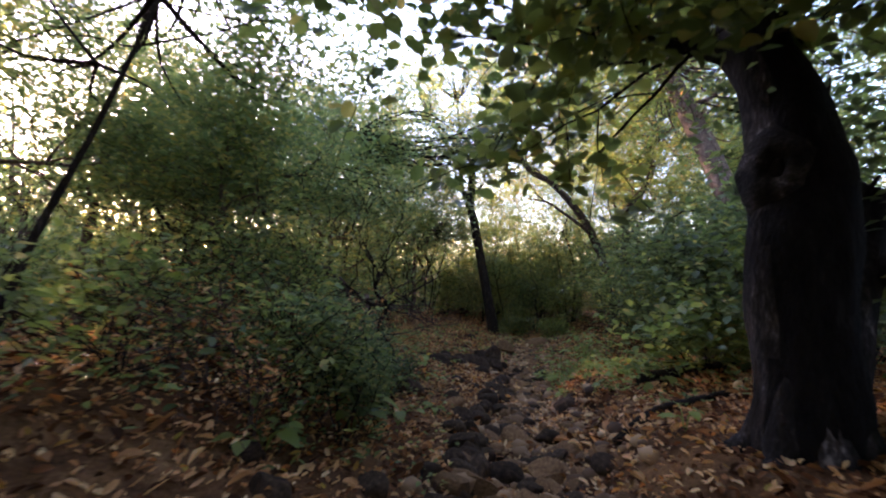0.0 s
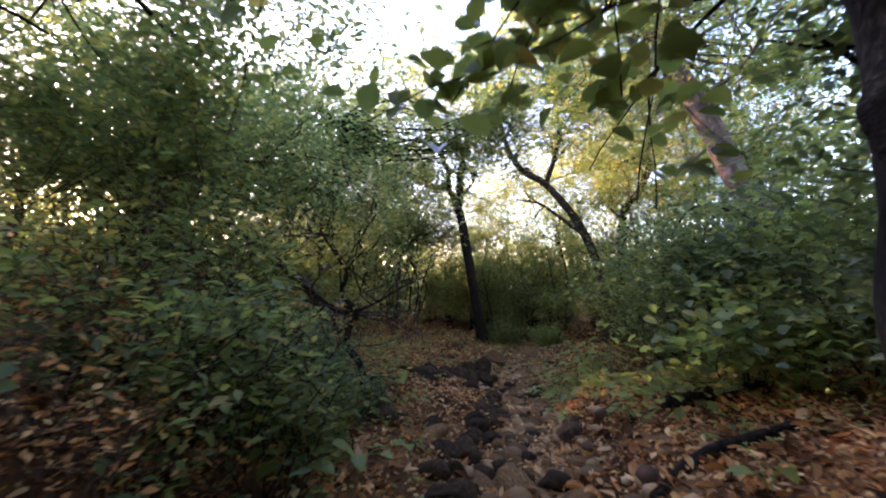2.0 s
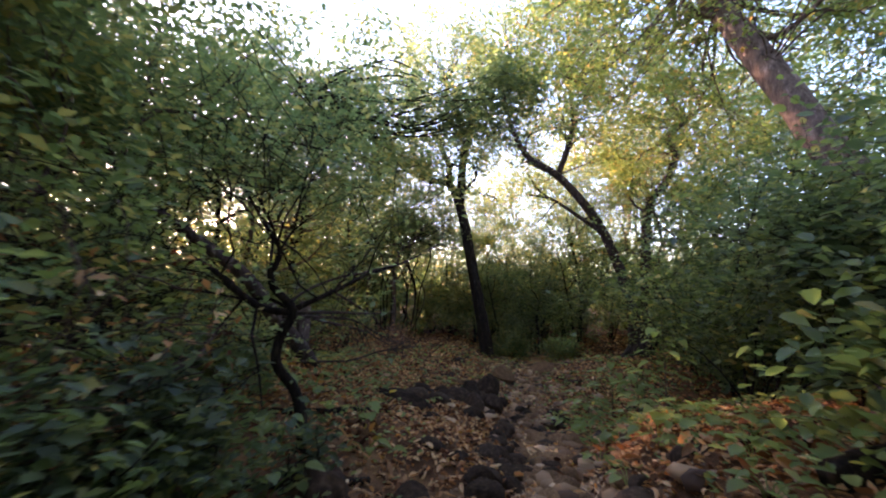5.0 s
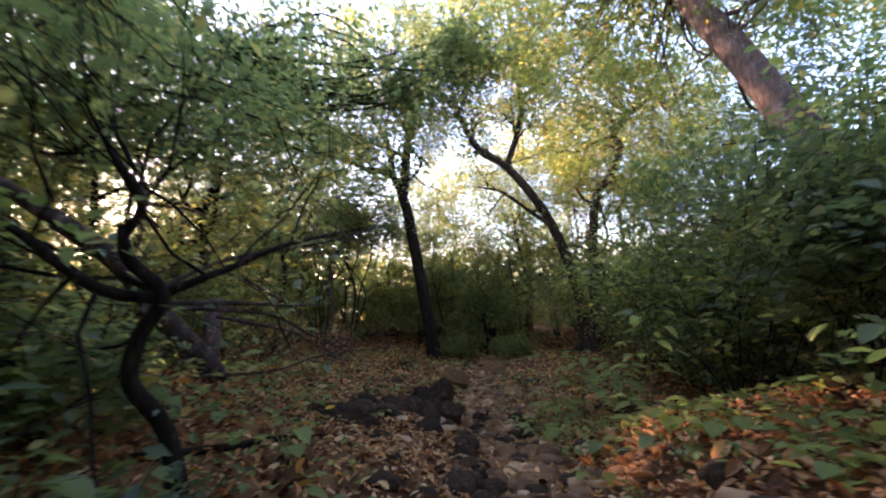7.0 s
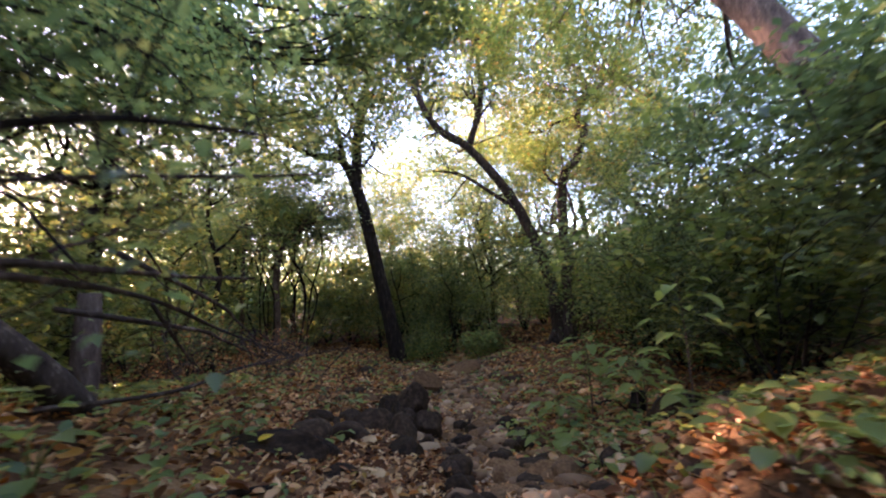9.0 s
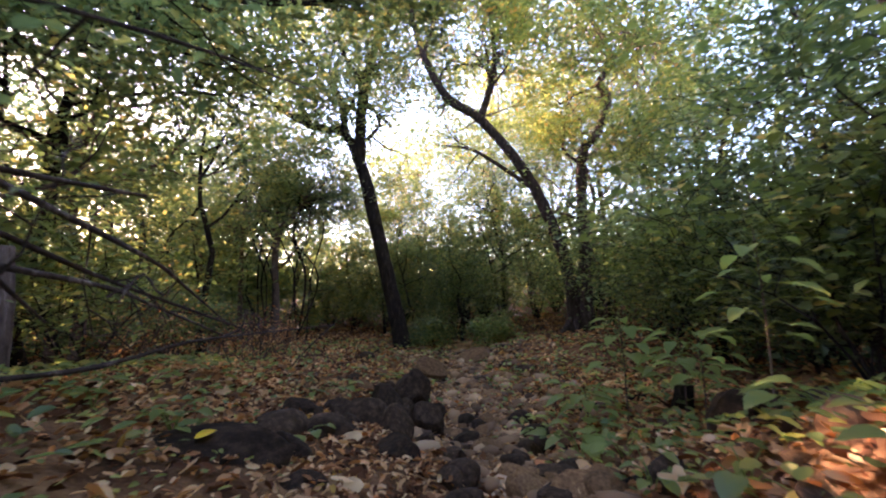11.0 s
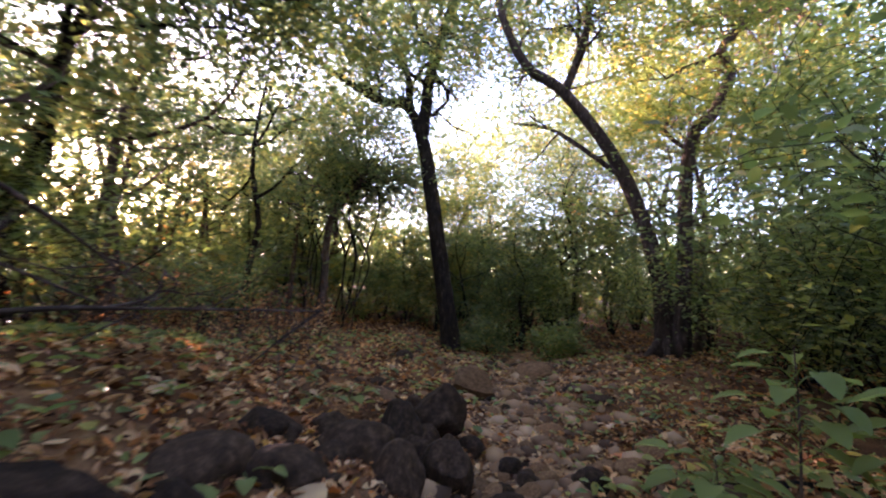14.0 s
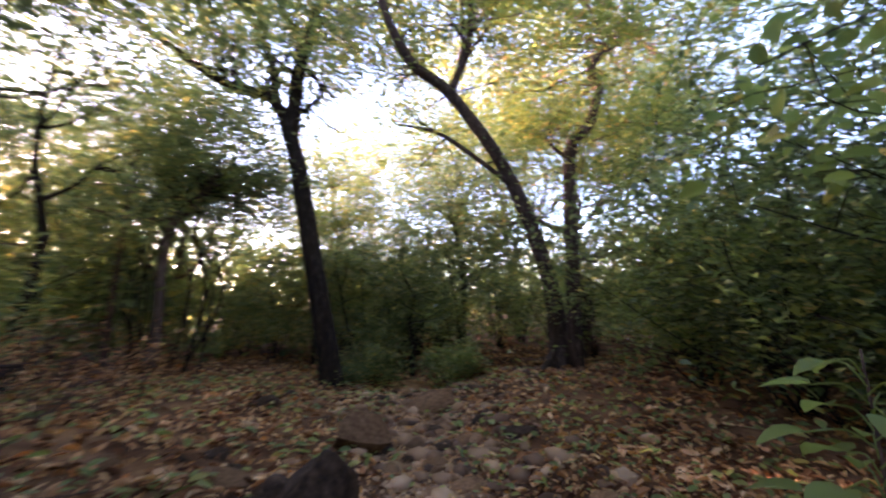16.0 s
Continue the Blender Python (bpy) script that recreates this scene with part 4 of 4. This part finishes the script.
# bare brown thicket past the boulders
for i, (x, y, h, wd) in enumerate(((-0.9, 14.4, 0.8, 1.0), (-1.9, 15.4, 1.1, 1.1), (-2.3, 12.9, 1.1, 1.0), (-1.0, 17.6, 0.9, 1.0), (-2.1, 3.6, 0.9, 0.8), (-3.0, 4.0, 1.0, 0.9), (-1.5, 3.2, 0.6, 0.6), (-1.5, 4.6, 1.0, 0.8), (-2.9, 5.7, 1.1, 0.9))):
    shrub(x, y, h, wd, 600 + i, LEAF_DEAD, "bare brown twiggy shrub with a few dry leaves", 9, 1, 0.12, 0.06, "dry twiggy shrubs", BARK_BROWN)

# far woods: crowns and stems past the nearer trees
rng = np.random.default_rng(9)
cl, tv, tf = [], [], []
for i in range(430):
    a = rng.uniform(-math.pi, math.pi)
    ahead = abs(a) < 1.2
    d = rng.uniform(20, 62) if ahead else rng.uniform(14, 45)
    x, y = math.sin(a) * d, 6 + math.cos(a) * d
    if y > 0 and abs(x - 1) < 7 and y < 27:
        continue
    z = ground_z(x, y)
    h = rng.uniform(3.0, 7.0) * (0.55 + d / 60) * (1.25 if x < -3 else 1.0) * (0.75 if 0 < x < 9 and y > 0 else 1.0) * (0.7 if in_sun_gap(x, y) else 1.0)
    tube(tv, tf, [(x, y, z - 0.2), (x + rng.normal(0, 0.2), y, z + h * 0.5), (x + rng.normal(0, 0.5), y, z + h * 0.9)], [0.1, 0.08, 0.03], 5, 0, 0, False)
    for k in range(13):
        zc = z + h * rng.uniform(0.0, 1.0) ** 1.15
        c = np.array((x + rng.normal(0, 1.1), y + rng.normal(0, 1.1), zc))
        cl.append(c + rng.normal(0, 1, (33 if ahead else 10, 3)) * (0.55, 0.55, 0.3))
for i in range(110):
    a = rng.uniform(-1.35, -0.15)
    d = rng.uniform(17, 40)
    x, y = math.sin(a) * d, 5 + math.cos(a) * d
    z = ground_z(x, y)
    h = rng.uniform(4.5, 10.5) * (0.6 if in_sun_gap(x, y) else 1.0)
    tube(tv, tf, [(x, y, z - 0.2), (x + rng.normal(0, 0.2), y, z + h * 0.5), (x + rng.normal(0, 0.5), y, z + h * 0.9)], [0.1, 0.08, 0.03], 5, 0, 0, False)
    for k in range(20):
        c = np.array((x + rng.normal(0, 1.3), y + rng.normal(0, 1.3), z + h * rng.uniform(0.05, 1.0)))
        cl.append(c + rng.normal(0, 1, (16, 3)) * (0.55, 0.55, 0.3))
for i in range(480):
    a = rng.uniform(-1.9, 1.9)
    d = rng.uniform(12, 34)
    x, y = math.sin(a) * d, 6 + math.cos(a) * d
    if -6.5 < x < 10 and y < 23.5:
        continue
    z = ground_z(x, y)
    h = rng.uniform(1.8, 5.0) * (0.65 if in_sun_gap(x, y) else 1.0)
    for k in range(11):
        c = np.array((x + rng.normal(0, 0.8), y + rng.normal(0, 0.8), z + h * rng.uniform(0.1, 1.0)))
        cl.append(c + rng.normal(0, 1, (22, 3)) * (0.45, 0.45, 0.25))
far = thing("far_woods", 0, 40, 0, "distant woodland of thin stems and hazy green foliage", "woods", "", "stuff")
child(mesh_object("stems", tv, tf, BARK_BROWN), far)
child(leaf_mesh("foliage", np.concatenate(cl), 0.29, LEAF_GREEN, None, rng, 0.2, 0.6), far)

# ---- low plants ----
def broad_plant(x, y, leaves, size, height, seed, mat, label, group="broad-leaved plants"):
    r = random.Random(seed)
    z = ground_z(x, y)
    ob = thing("broad_leaved_plant", x, y, z, label, "plant", group)
    if height >= 0.45:
        v, f = [], []
        tube(v, f, bend([(x, y, z - 0.03), (x + 0.02, y, z + height * 0.5), (x, y, z + height)], 3), np.linspace(0.011, 0.004, 7), 6)
        child(mesh_object("stem", v, f, BARK_BROWN), ob)
    tall = height >= 0.45
    leaves = leaves * 2 if tall else leaves
    for k in range(leaves):
        a = k * 2.4 + r.uniform(-0.4, 0.4)
        out = size * (r.uniform(0.6, 2.2) if height < 0.45 else r.uniform(0.4, 1.5))
        foot = 0.0 if height < 0.45 else height * (0.4 + 0.55 * k / leaves)
        tip = Vector((x + math.cos(a) * out, y + math.sin(a) * out, z + (height * r.uniform(0.5, 1.0) if height < 0.45 else foot + 0.04)))
        v, f = [], []
        tube(v, f, bend([(x, y, z - 0.02 + foot), (x + math.cos(a) * out * 0.4, y + math.sin(a) * out * 0.4, z + (height * 0.6 if height < 0.45 else foot + 0.05)), tip], 3), [0.004] * 7, 5)
        child(mesh_object("stalk", v, f, mat), ob)
        ln = size * r.uniform(0.7, 1.2)
        fw = Vector((math.cos(a + r.uniform(-0.5, 0.5)), math.sin(a), r.uniform(-0.35, 0.1))).normalized()
        sd = fw.cross(Vector((0, 0, 1))).normalized()
        up = sd.cross(fw)
        outline = ((0.0, 0.0), (0.04, 0.3), (0.22, 0.5), (0.45, 0.5), (0.7, 0.36), (0.88, 0.16), (1.0, 0.0))
        vs, fs = [], []
        for u, wd in outline:
            for s in (-1, 0, 1):
                vs.append(tuple(tip + fw * ln * u + sd * ln * wd * s * (0.6 if tall else 0.85) + up * ln * (0.12 * abs(s) * wd * 2 - 0.22 * u * u + 0.02 * r.uniform(-1, 1))))
        for i in range(len(outline) - 1):
            for s in range(2):
                b = i * 3 + s
                fs.append((b, b + 1, b + 4, b + 3))
        child(mesh_object("leaf", vs, fs, mat, None, True), ob)
    return ob


BROAD = "low plant with broad pale green leaves rising from litter"
for i, (x, y, n, s, h) in enumerate(((2.55, 7.3, 9, 0.2, 0.22), (2.9, 7.7, 8, 0.2, 0.2), (3.1, 7.2, 8, 0.19, 0.22), (3.3, 8.3, 7, 0.18, 0.25), (2.6, 8.3, 6, 0.16, 0.2), (2.65, 10.0, 9, 0.2, 0.3), (3.0, 10.4, 8, 0.2, 0.5), (3.35, 10.2, 9, 0.22, 1.1), (3.7, 9.8, 8, 0.22, 0.9), (2.75, 9.5, 6, 0.2, 0.25), (3.5, 8.8, 7, 0.2, 1.4), (3.3, 9.2, 7, 0.2, 0.8),
                                    (-1.2, 4.7, 8, 0.13, 0.4), (-1.5, 5.0, 9, 0.14, 0.42), (-1.9, 5.1, 9, 0.13, 0.42), (-1.1, 5.2, 8, 0.12, 0.38), (-2.3, 4.8, 9, 0.14, 0.4), (-1.7, 5.5, 8, 0.13, 0.4), (-2.6, 5.4, 9, 0.14, 0.42), (-1.35, 4.35, 8, 0.13, 0.36), (-0.95, 4.75, 8, 0.11, 0.34), (-2.1, 5.8, 8, 0.14, 0.4), (-1.15, 6.1, 8, 0.12, 0.36), (-0.75, 5.2, 7, 0.1, 0.3),
                                    (2.3, 5.6, 7, 0.11, 0.2), (2.6, 6.1, 7, 0.12, 0.22), (2.1, 7.0, 7, 0.11, 0.18), (2.9, 6.5, 8, 0.13, 0.24), (2.2, 7.9, 7, 0.12, 0.2), (2.5, 8.9, 7, 0.13, 0.22), (3.3, 6.2, 8, 0.14, 0.28),
                                    (-0.9, 4.0, 6, 0.18, 0.3), (-0.5, 4.5, 6, 0.14, 0.25), (-1.3, 5.6, 7, 0.16, 0.3), (-0.7, 5.6, 6, 0.13, 0.25), (-0.3, 6.9, 6, 0.12, 0.2), (-0.9, 6.4, 7, 0.15, 0.3), (-0.5, 7.7, 6, 0.14, 0.25), (-1.1, 8.0, 6, 0.14, 0.25), (-1.4, 7.3, 6, 0.16, 0.3),
                                    (2.0, 3.4, 5, 0.12, 0.2), (2.3, 2.6, 5, 0.12, 0.2), (-1.3, 3.0, 6, 0.16, 0.2), (-0.1, 5.2, 5, 0.1, 0.15), (0.2, 10.4, 4, 0.12, 0.12), (-0.6, 9.7, 5, 0.1, 0.2), (-1.1, 9.8, 5, 0.12, 0.2), (0.5, 12.6, 5, 0.14, 0.15), (0.2, 12.2, 5, 0.13, 0.15))):
    broad_plant(x, y, n, s, h, 700 + i, LEAF_BROAD, BROAD)

# ---- loose stones on the path ----
sr = random.Random(8)
for i in range(300):
    y = sr.uniform(1.5, 18) if i > 120 else sr.uniform(3, 12)
    x = path_x(y) + sr.gauss(0, 0.42)
    r = sr.uniform(0.05, 0.14) * (1.45 if i < 70 else 1.0)
    z = ground_z(x, y)
    ob = new("stone", STONES[i % len(STONES)] if i % 3 else COBBLES[i % 5])
    ob.matrix_world = Matrix.Translation((x, y, z + r * 0.12)) @ Euler((sr.uniform(-0.3, 0.3), sr.uniform(-0.3, 0.3), sr.uniform(0, 6))).to_matrix().to_4x4() @ Matrix.Diagonal((r * sr.uniform(0.9, 1.5), r, r * sr.uniform(0.45, 0.8), 1))
    tagged(ob, "loose brown stone bedded in the path", "stone", "stones on the path")

# ---- litter ----
def litter(name, count, x0, x1, y0, y1, size, seed, label, mat, lift=0.012, keep_path=0.28, wide=0.6):
    rng = np.random.default_rng(seed)
    pts = []
    while len(pts) < count:
        x, y = rng.uniform(x0, x1), rng.uniform(y0, y1)
        d = abs(x - path_x(y))
        if d < 0.4 and rng.random() > keep_path:
            continue
        pts.append((x, y, ground_z(x, y) + lift + rng.uniform(0, 0.03)))
    ob = leaf_mesh(name, pts, size, mat, None, rng, 0.5 if mat is LEAF_DEAD else 0.9, wide if mat is not LEAF_DEAD else 0.46, True, 0, 0.45 if mat is LEAF_DEAD else 0.0)
    tagged(ob, label, "leaf litter", "", "stuff")


litter("leaf_litter", 33000, -4.5, 5.5, -0.5, 13, 0.07, 1, "dry brown and tan fallen leaves covering the forest floor", LEAF_DEAD)
litter("leaf_litter", 14000, -9, 10, 10, 24, 0.11, 2, "dry brown and tan fallen leaves covering the forest floor", LEAF_DEAD)
litter("leaf_litter", 1100, -3.5, 5, 1.5, 10, 0.125, 3, "large curled brown leaves scattered over the litter", LEAF_DEAD, 0.03)
for x0, x1, y0, y1, n in ((-9, 10, -5, -0.4, 4500), (-9, -4.4, -0.4, 10, 3000), (5.4, 10, -0.4, 10, 3000)):
    litter("leaf_litter", n, x0, x1, y0, y1, 0.11, 40 + n, "dry brown and tan fallen leaves covering the forest floor", LEAF_DEAD)
litter("seedlings", 1700, -4.5, 0.2, 3, 13, 0.055, 4, "small green seedlings among fallen leaves", LEAF_BROAD, 0.06)
litter("seedlings", 1200, 2.2, 6, 4, 14, 0.07, 5, "small green seedlings among fallen leaves", LEAF_BROAD, 0.06)
litter("seedlings", 1000, -4.2, -0.4, 5.5, 12.5, 0.1, 6, "pale green seedlings standing in the leaf litter", LEAF_BROAD, 0.13)
litter("seedlings", 700, 2.4, 4.6, 5.5, 11.5, 0.1, 7, "pale green seedlings standing in the leaf litter", LEAF_BROAD, 0.12)
litter("seedlings", 1100, -3, 6.5, 12, 20, 0.11, 9, "green seedlings scattered through the far litter", LEAF_BROAD, 0.09)
litter("leaf_litter", 260, 1.2, 4.6, 4.5, 10.5, 0.16, 8, "large orange-brown leaves lying on the bank", LEAF_DEAD, 0.04)

# ---- single small things ----
def single_leaf(name, x, y, z, size, turn, mat, label):
    outline = ((0.0, 0.0), (0.12, 0.3), (0.4, 0.42), (0.7, 0.28), (1.0, 0.0))
    vs, fs = [], []
    for u, wd in outline:
        for s in (-1, 0, 1):
            vs.append((u - 0.5, wd * s, 0.12 * abs(s) * wd - 0.15 * (u - 0.5) ** 2))
    for i in range(len(outline) - 1):
        for s in range(2):
            q = i * 3 + s
            fs.append((q, q + 1, q + 4, q + 3))
    ob = mesh_object(name, vs, fs, mat, None, True)
    ob.matrix_world = pose(x, y, z, 6, -8, turn) @ Matrix.Diagonal((size, size, size, 1))
    return tagged(ob, label, "leaf")


YELLOW_LEAF = leaf_material("fallen_yellow", [(0.0, (0.66, 0.4, 0.02)), (1.0, (0.72, 0.46, 0.03))], 0.25)
single_leaf("fallen_leaf", -0.32, 9.44, -0.535, 0.13, 20, YELLOW_LEAF, "single bright yellow leaf lying on a dark boulder")
TAN_LEAF = leaf_material("fallen_tan", [(0.0, (0.4, 0.25, 0.12)), (1.0, (0.5, 0.33, 0.17))], 0.1, 0.8, (1, 0.72, 0.42), 0.1)
RUST_LEAF = leaf_material("fallen_rust", [(0.0, (0.42, 0.14, 0.05)), (1.0, (0.5, 0.19, 0.07))], 0.1, 0.8, (1, 0.72, 0.42), 0.1)
for x, y, size, turn, mat, label in ((0.35, 10.54, 0.3, 10, TAN_LEAF, "large curled tan leaf lying between the boulders"), (0.6, 10.35, 0.22, 70, TAN_LEAF, "broken tan leaf lying between the boulders"), (-0.1, 10.1, 0.2, 30, LEAF_BROAD, "pale green fallen leaf on the litter"), (0.14, 10.04, 0.19, 120, LEAF_BROAD, "pale green fallen leaf on the litter"),
                                     (3.2, 11.8, 0.26, 160, RUST_LEAF, "large rust-red leaf on the stony path"), (2.6, 10.4, 0.22, 40, RUST_LEAF, "curled rust-red leaf beside the path"), (2.2, 9.9, 0.2, 100, RUST_LEAF, "curled rust-red leaf beside the path"), (2.9, 9.9, 0.24, 15, TAN_LEAF, "large curled tan leaf beside the path"), (-0.6, 11.0, 0.2, 50, TAN_LEAF, "dry tan leaf on the bank"), (0.55, 9.2, 0.2, 80, TAN_LEAF, "dry tan leaf on the bank")):
    single_leaf("fallen_leaf", x, y, ground_z(x, y) + 0.05, size, turn, mat, label)
PAPER = rough_material("paper", [(0.3, (0.5, 0.6, 0.75)), (0.7, (0.7, 0.78, 0.88))], 8, 60, 0.3, 0.7)
vs = [(u * 0.028, w * 0.02, 0.006 * math.sin(u * 2.1 + w)) for w in (-1, 0, 1) for u in (-1.2, -0.4, 0.4, 1.2)]
fs = [(j * 4 + i, j * 4 + i + 1, (j + 1) * 4 + i + 1, (j + 1) * 4 + i) for j in range(2) for i in range(3)]
scrap = mesh_object("paper_scrap", vs, fs, PAPER, None, True)
scrap.matrix_world = pose(1.08, 9.1, ground_z(1.08, 9.1) + 0.04, 0, 5, 15)
tagged(scrap, "crumpled pale blue scrap of paper on the path", "litter")

# shrub behind the vine tree, its sunlit yellow put into the leaf colour
shrub(0.2, 24.3, 3.0, 1.6, 640, LEAF_YELLOW, "shrub with low sunlight put into its yellow leaf colour", 7, 7, 0.16, 0.11, "thicket shrubs")

# ---- gravel on the path ----
rng = np.random.default_rng(17)
n = 9000
py = rng.uniform(1.5, 18, n)
px = np.interp(py, PATH_Y, PATH_X) + rng.normal(0, 0.45, n)
pz = np.array([ground_z(a, c) for a, c in zip(px, py)])
pr = rng.uniform(0.008, 0.03, n)
oct_v = np.array(((1, 0, 0), (0.1, 1, 0), (-1, 0.1, 0), (0, -1, 0), (0.15, 0.1, 0.7), (0, 0, -0.6)))
turn = rng.uniform(0, 6.28, n)
v = oct_v[None] * (pr[:, None, None] * rng.uniform(0.6, 1.4, (n, 6, 3)))
v = np.stack((v[..., 0] * np.cos(turn)[:, None] - v[..., 1] * np.sin(turn)[:, None], v[..., 0] * np.sin(turn)[:, None] + v[..., 1] * np.cos(turn)[:, None], v[..., 2]), -1)
v += np.stack((px, py, pz + pr * 0.3 + 0.006), -1)[:, None]
tri = np.array((0, 1, 4, 1, 2, 4, 2, 3, 4, 3, 0, 4))
GRAVEL = leaf_material("gravel", [(0.0, (0.09, 0.045, 0.022)), (0.5, (0.3, 0.165, 0.08)), (0.85, (0.43, 0.25, 0.12)), (1.0, (0.5, 0.33, 0.18))], 0.0, 0.9)
tagged(numpy_mesh("gravel", v.reshape(-1, 3), (np.arange(n)[:, None] * 6 + tri[None]).ravel(), 3, GRAVEL), "loose brown gravel scattered along the path", "gravel", "", "stuff")
litter("leaf_litter", 7000, 0.2, 4.6, 1.5, 18, 0.06, 12, "small dry leaf flakes on the path", LEAF_DEAD, 0.01, 1.0)

# dark stones in the litter near the start
for i, (x, y, r) in enumerate(((-0.3, 2.05, 0.12), (-0.62, 2.25, 0.1), (-1.05, 2.5, 0.14), (0.0, 2.6, 0.12), (-0.5, 2.95, 0.13), (-0.15, 3.5, 0.12), (0.1, 3.9, 0.14), (-1.4, 2.9, 0.12), (0.12, 5.0, 0.15), (0.25, 5.5, 0.16))):
    boulder(x, y, ground_z(x, y) + r * 0.75, r * 1.35, r, r, i * 1.3, "dark cobble half buried in fallen leaves", i, "cobble", "cobbles in the litter", COBBLES)

# dark rocks along the sunken edge of the path
er = random.Random(12)
for i in range(44):
    y = 2.2 + 8.4 * i / 44 + er.uniform(-0.1, 0.1)
    x = path_x(y) - 0.58 + er.uniform(-0.16, 0.12)
    k = er.uniform(0.09, 0.17)
    boulder(x, y, ground_z(x, y) + k * 0.8, k * er.uniform(1.0, 1.5), k, k * er.uniform(0.8, 1.1), i * 1.9, "dark rock set in the low bank beside the path", i, "cobble", "rocks along the path edge", COBBLES)

# scattered cobbles past the boulder pile
cr = random.Random(31)
for i in range(46):
    y = cr.uniform(10.2, 18.5)
    x = path_x(y) + cr.uniform(-2.6, 1.5)
    r = cr.uniform(0.07, 0.19)
    boulder(x, y, ground_z(x, y) + r * 0.6, r * cr.uniform(1.1, 1.6), r, r * cr.uniform(0.6, 0.9), i * 2.1, "brown cobble bedded in the leaf litter", i, "cobble", "cobbles in the litter", COBBLES if i % 2 else STONES)

# pale roots of the leaning tree
for i, a in enumerate((3.3, 4.2, 5.0, 5.9)):
    v, f = [], []
    ex, ey = 7.35 + math.cos(a) * 0.75, 17.3 + math.sin(a) * 0.75
    tube(v, f, bend([(7.35 + math.cos(a) * 0.12, 17.3 + math.sin(a) * 0.12, ground_z(7.35, 17.3) + 0.5), (7.35 + math.cos(a) * 0.42, 17.3 + math.sin(a) * 0.42, ground_z(7.35, 17.3) + 0.14), (ex, ey, ground_z(ex, ey) - 0.06)], 4), np.linspace(0.12, 0.04, 9), 8, 0.25, i)
    child(mesh_object("root", v, f, DEAD_WOOD, None, True), lean_tree)

# broken stone strewn over the path and its edges
rng = np.random.default_rng(23)
bm = bmesh.new()
bmesh.ops.create_icosphere(bm, subdivisions=1, radius=1.0)
ball = np.array([q.co[:] for q in bm.verts])
ball_tri = np.array([[q.index for q in fc.verts] for fc in bm.faces])
bm.free()
n = 1500
py = np.concatenate((rng.uniform(2.5, 10, 500), rng.uniform(10, 18.5, n - 500)))
px = np.interp(py, PATH_Y, PATH_X) + rng.normal(0.15, 0.5, n) * (1 + 0.12 * np.maximum(0, py - 9))
pz = np.array([ground_z(a, c) for a, c in zip(px, py)])
pr = 0.03 + 0.1 * rng.random(n) ** 2.4
v = np.repeat(ball[None], n, 0) * rng.uniform(0.78, 1.12, (n, len(ball), 1)) * np.stack((rng.uniform(0.9, 1.6, n), np.ones(n), rng.uniform(0.45, 0.85, n)), -1)[:, None]
turn = rng.uniform(0, 6.28, n)
v = np.stack((v[..., 0] * np.cos(turn)[:, None] - v[..., 1] * np.sin(turn)[:, None], v[..., 0] * np.sin(turn)[:, None] + v[..., 1] * np.cos(turn)[:, None], v[..., 2] + 0.1 * rng.normal(0, 1, (n, 1)) * v[..., 0]), -1) * pr[:, None, None]
v += np.stack((px, py, pz + pr * 0.2), -1)[:, None]
RUBBLE = leaf_material("rubble", [(0.0, (0.06, 0.029, 0.014)), (0.4, (0.23, 0.12, 0.056)), (0.8, (0.4, 0.225, 0.108)), (1.0, (0.48, 0.3, 0.16))], 0.0, 0.9)
tagged(numpy_mesh("rubble", v.reshape(-1, 3), (np.arange(n)[:, None, None] * len(ball) + ball_tri[None]).ravel(), 3, RUBBLE), "brown broken stones strewn over the path", "stones", "", "stuff")
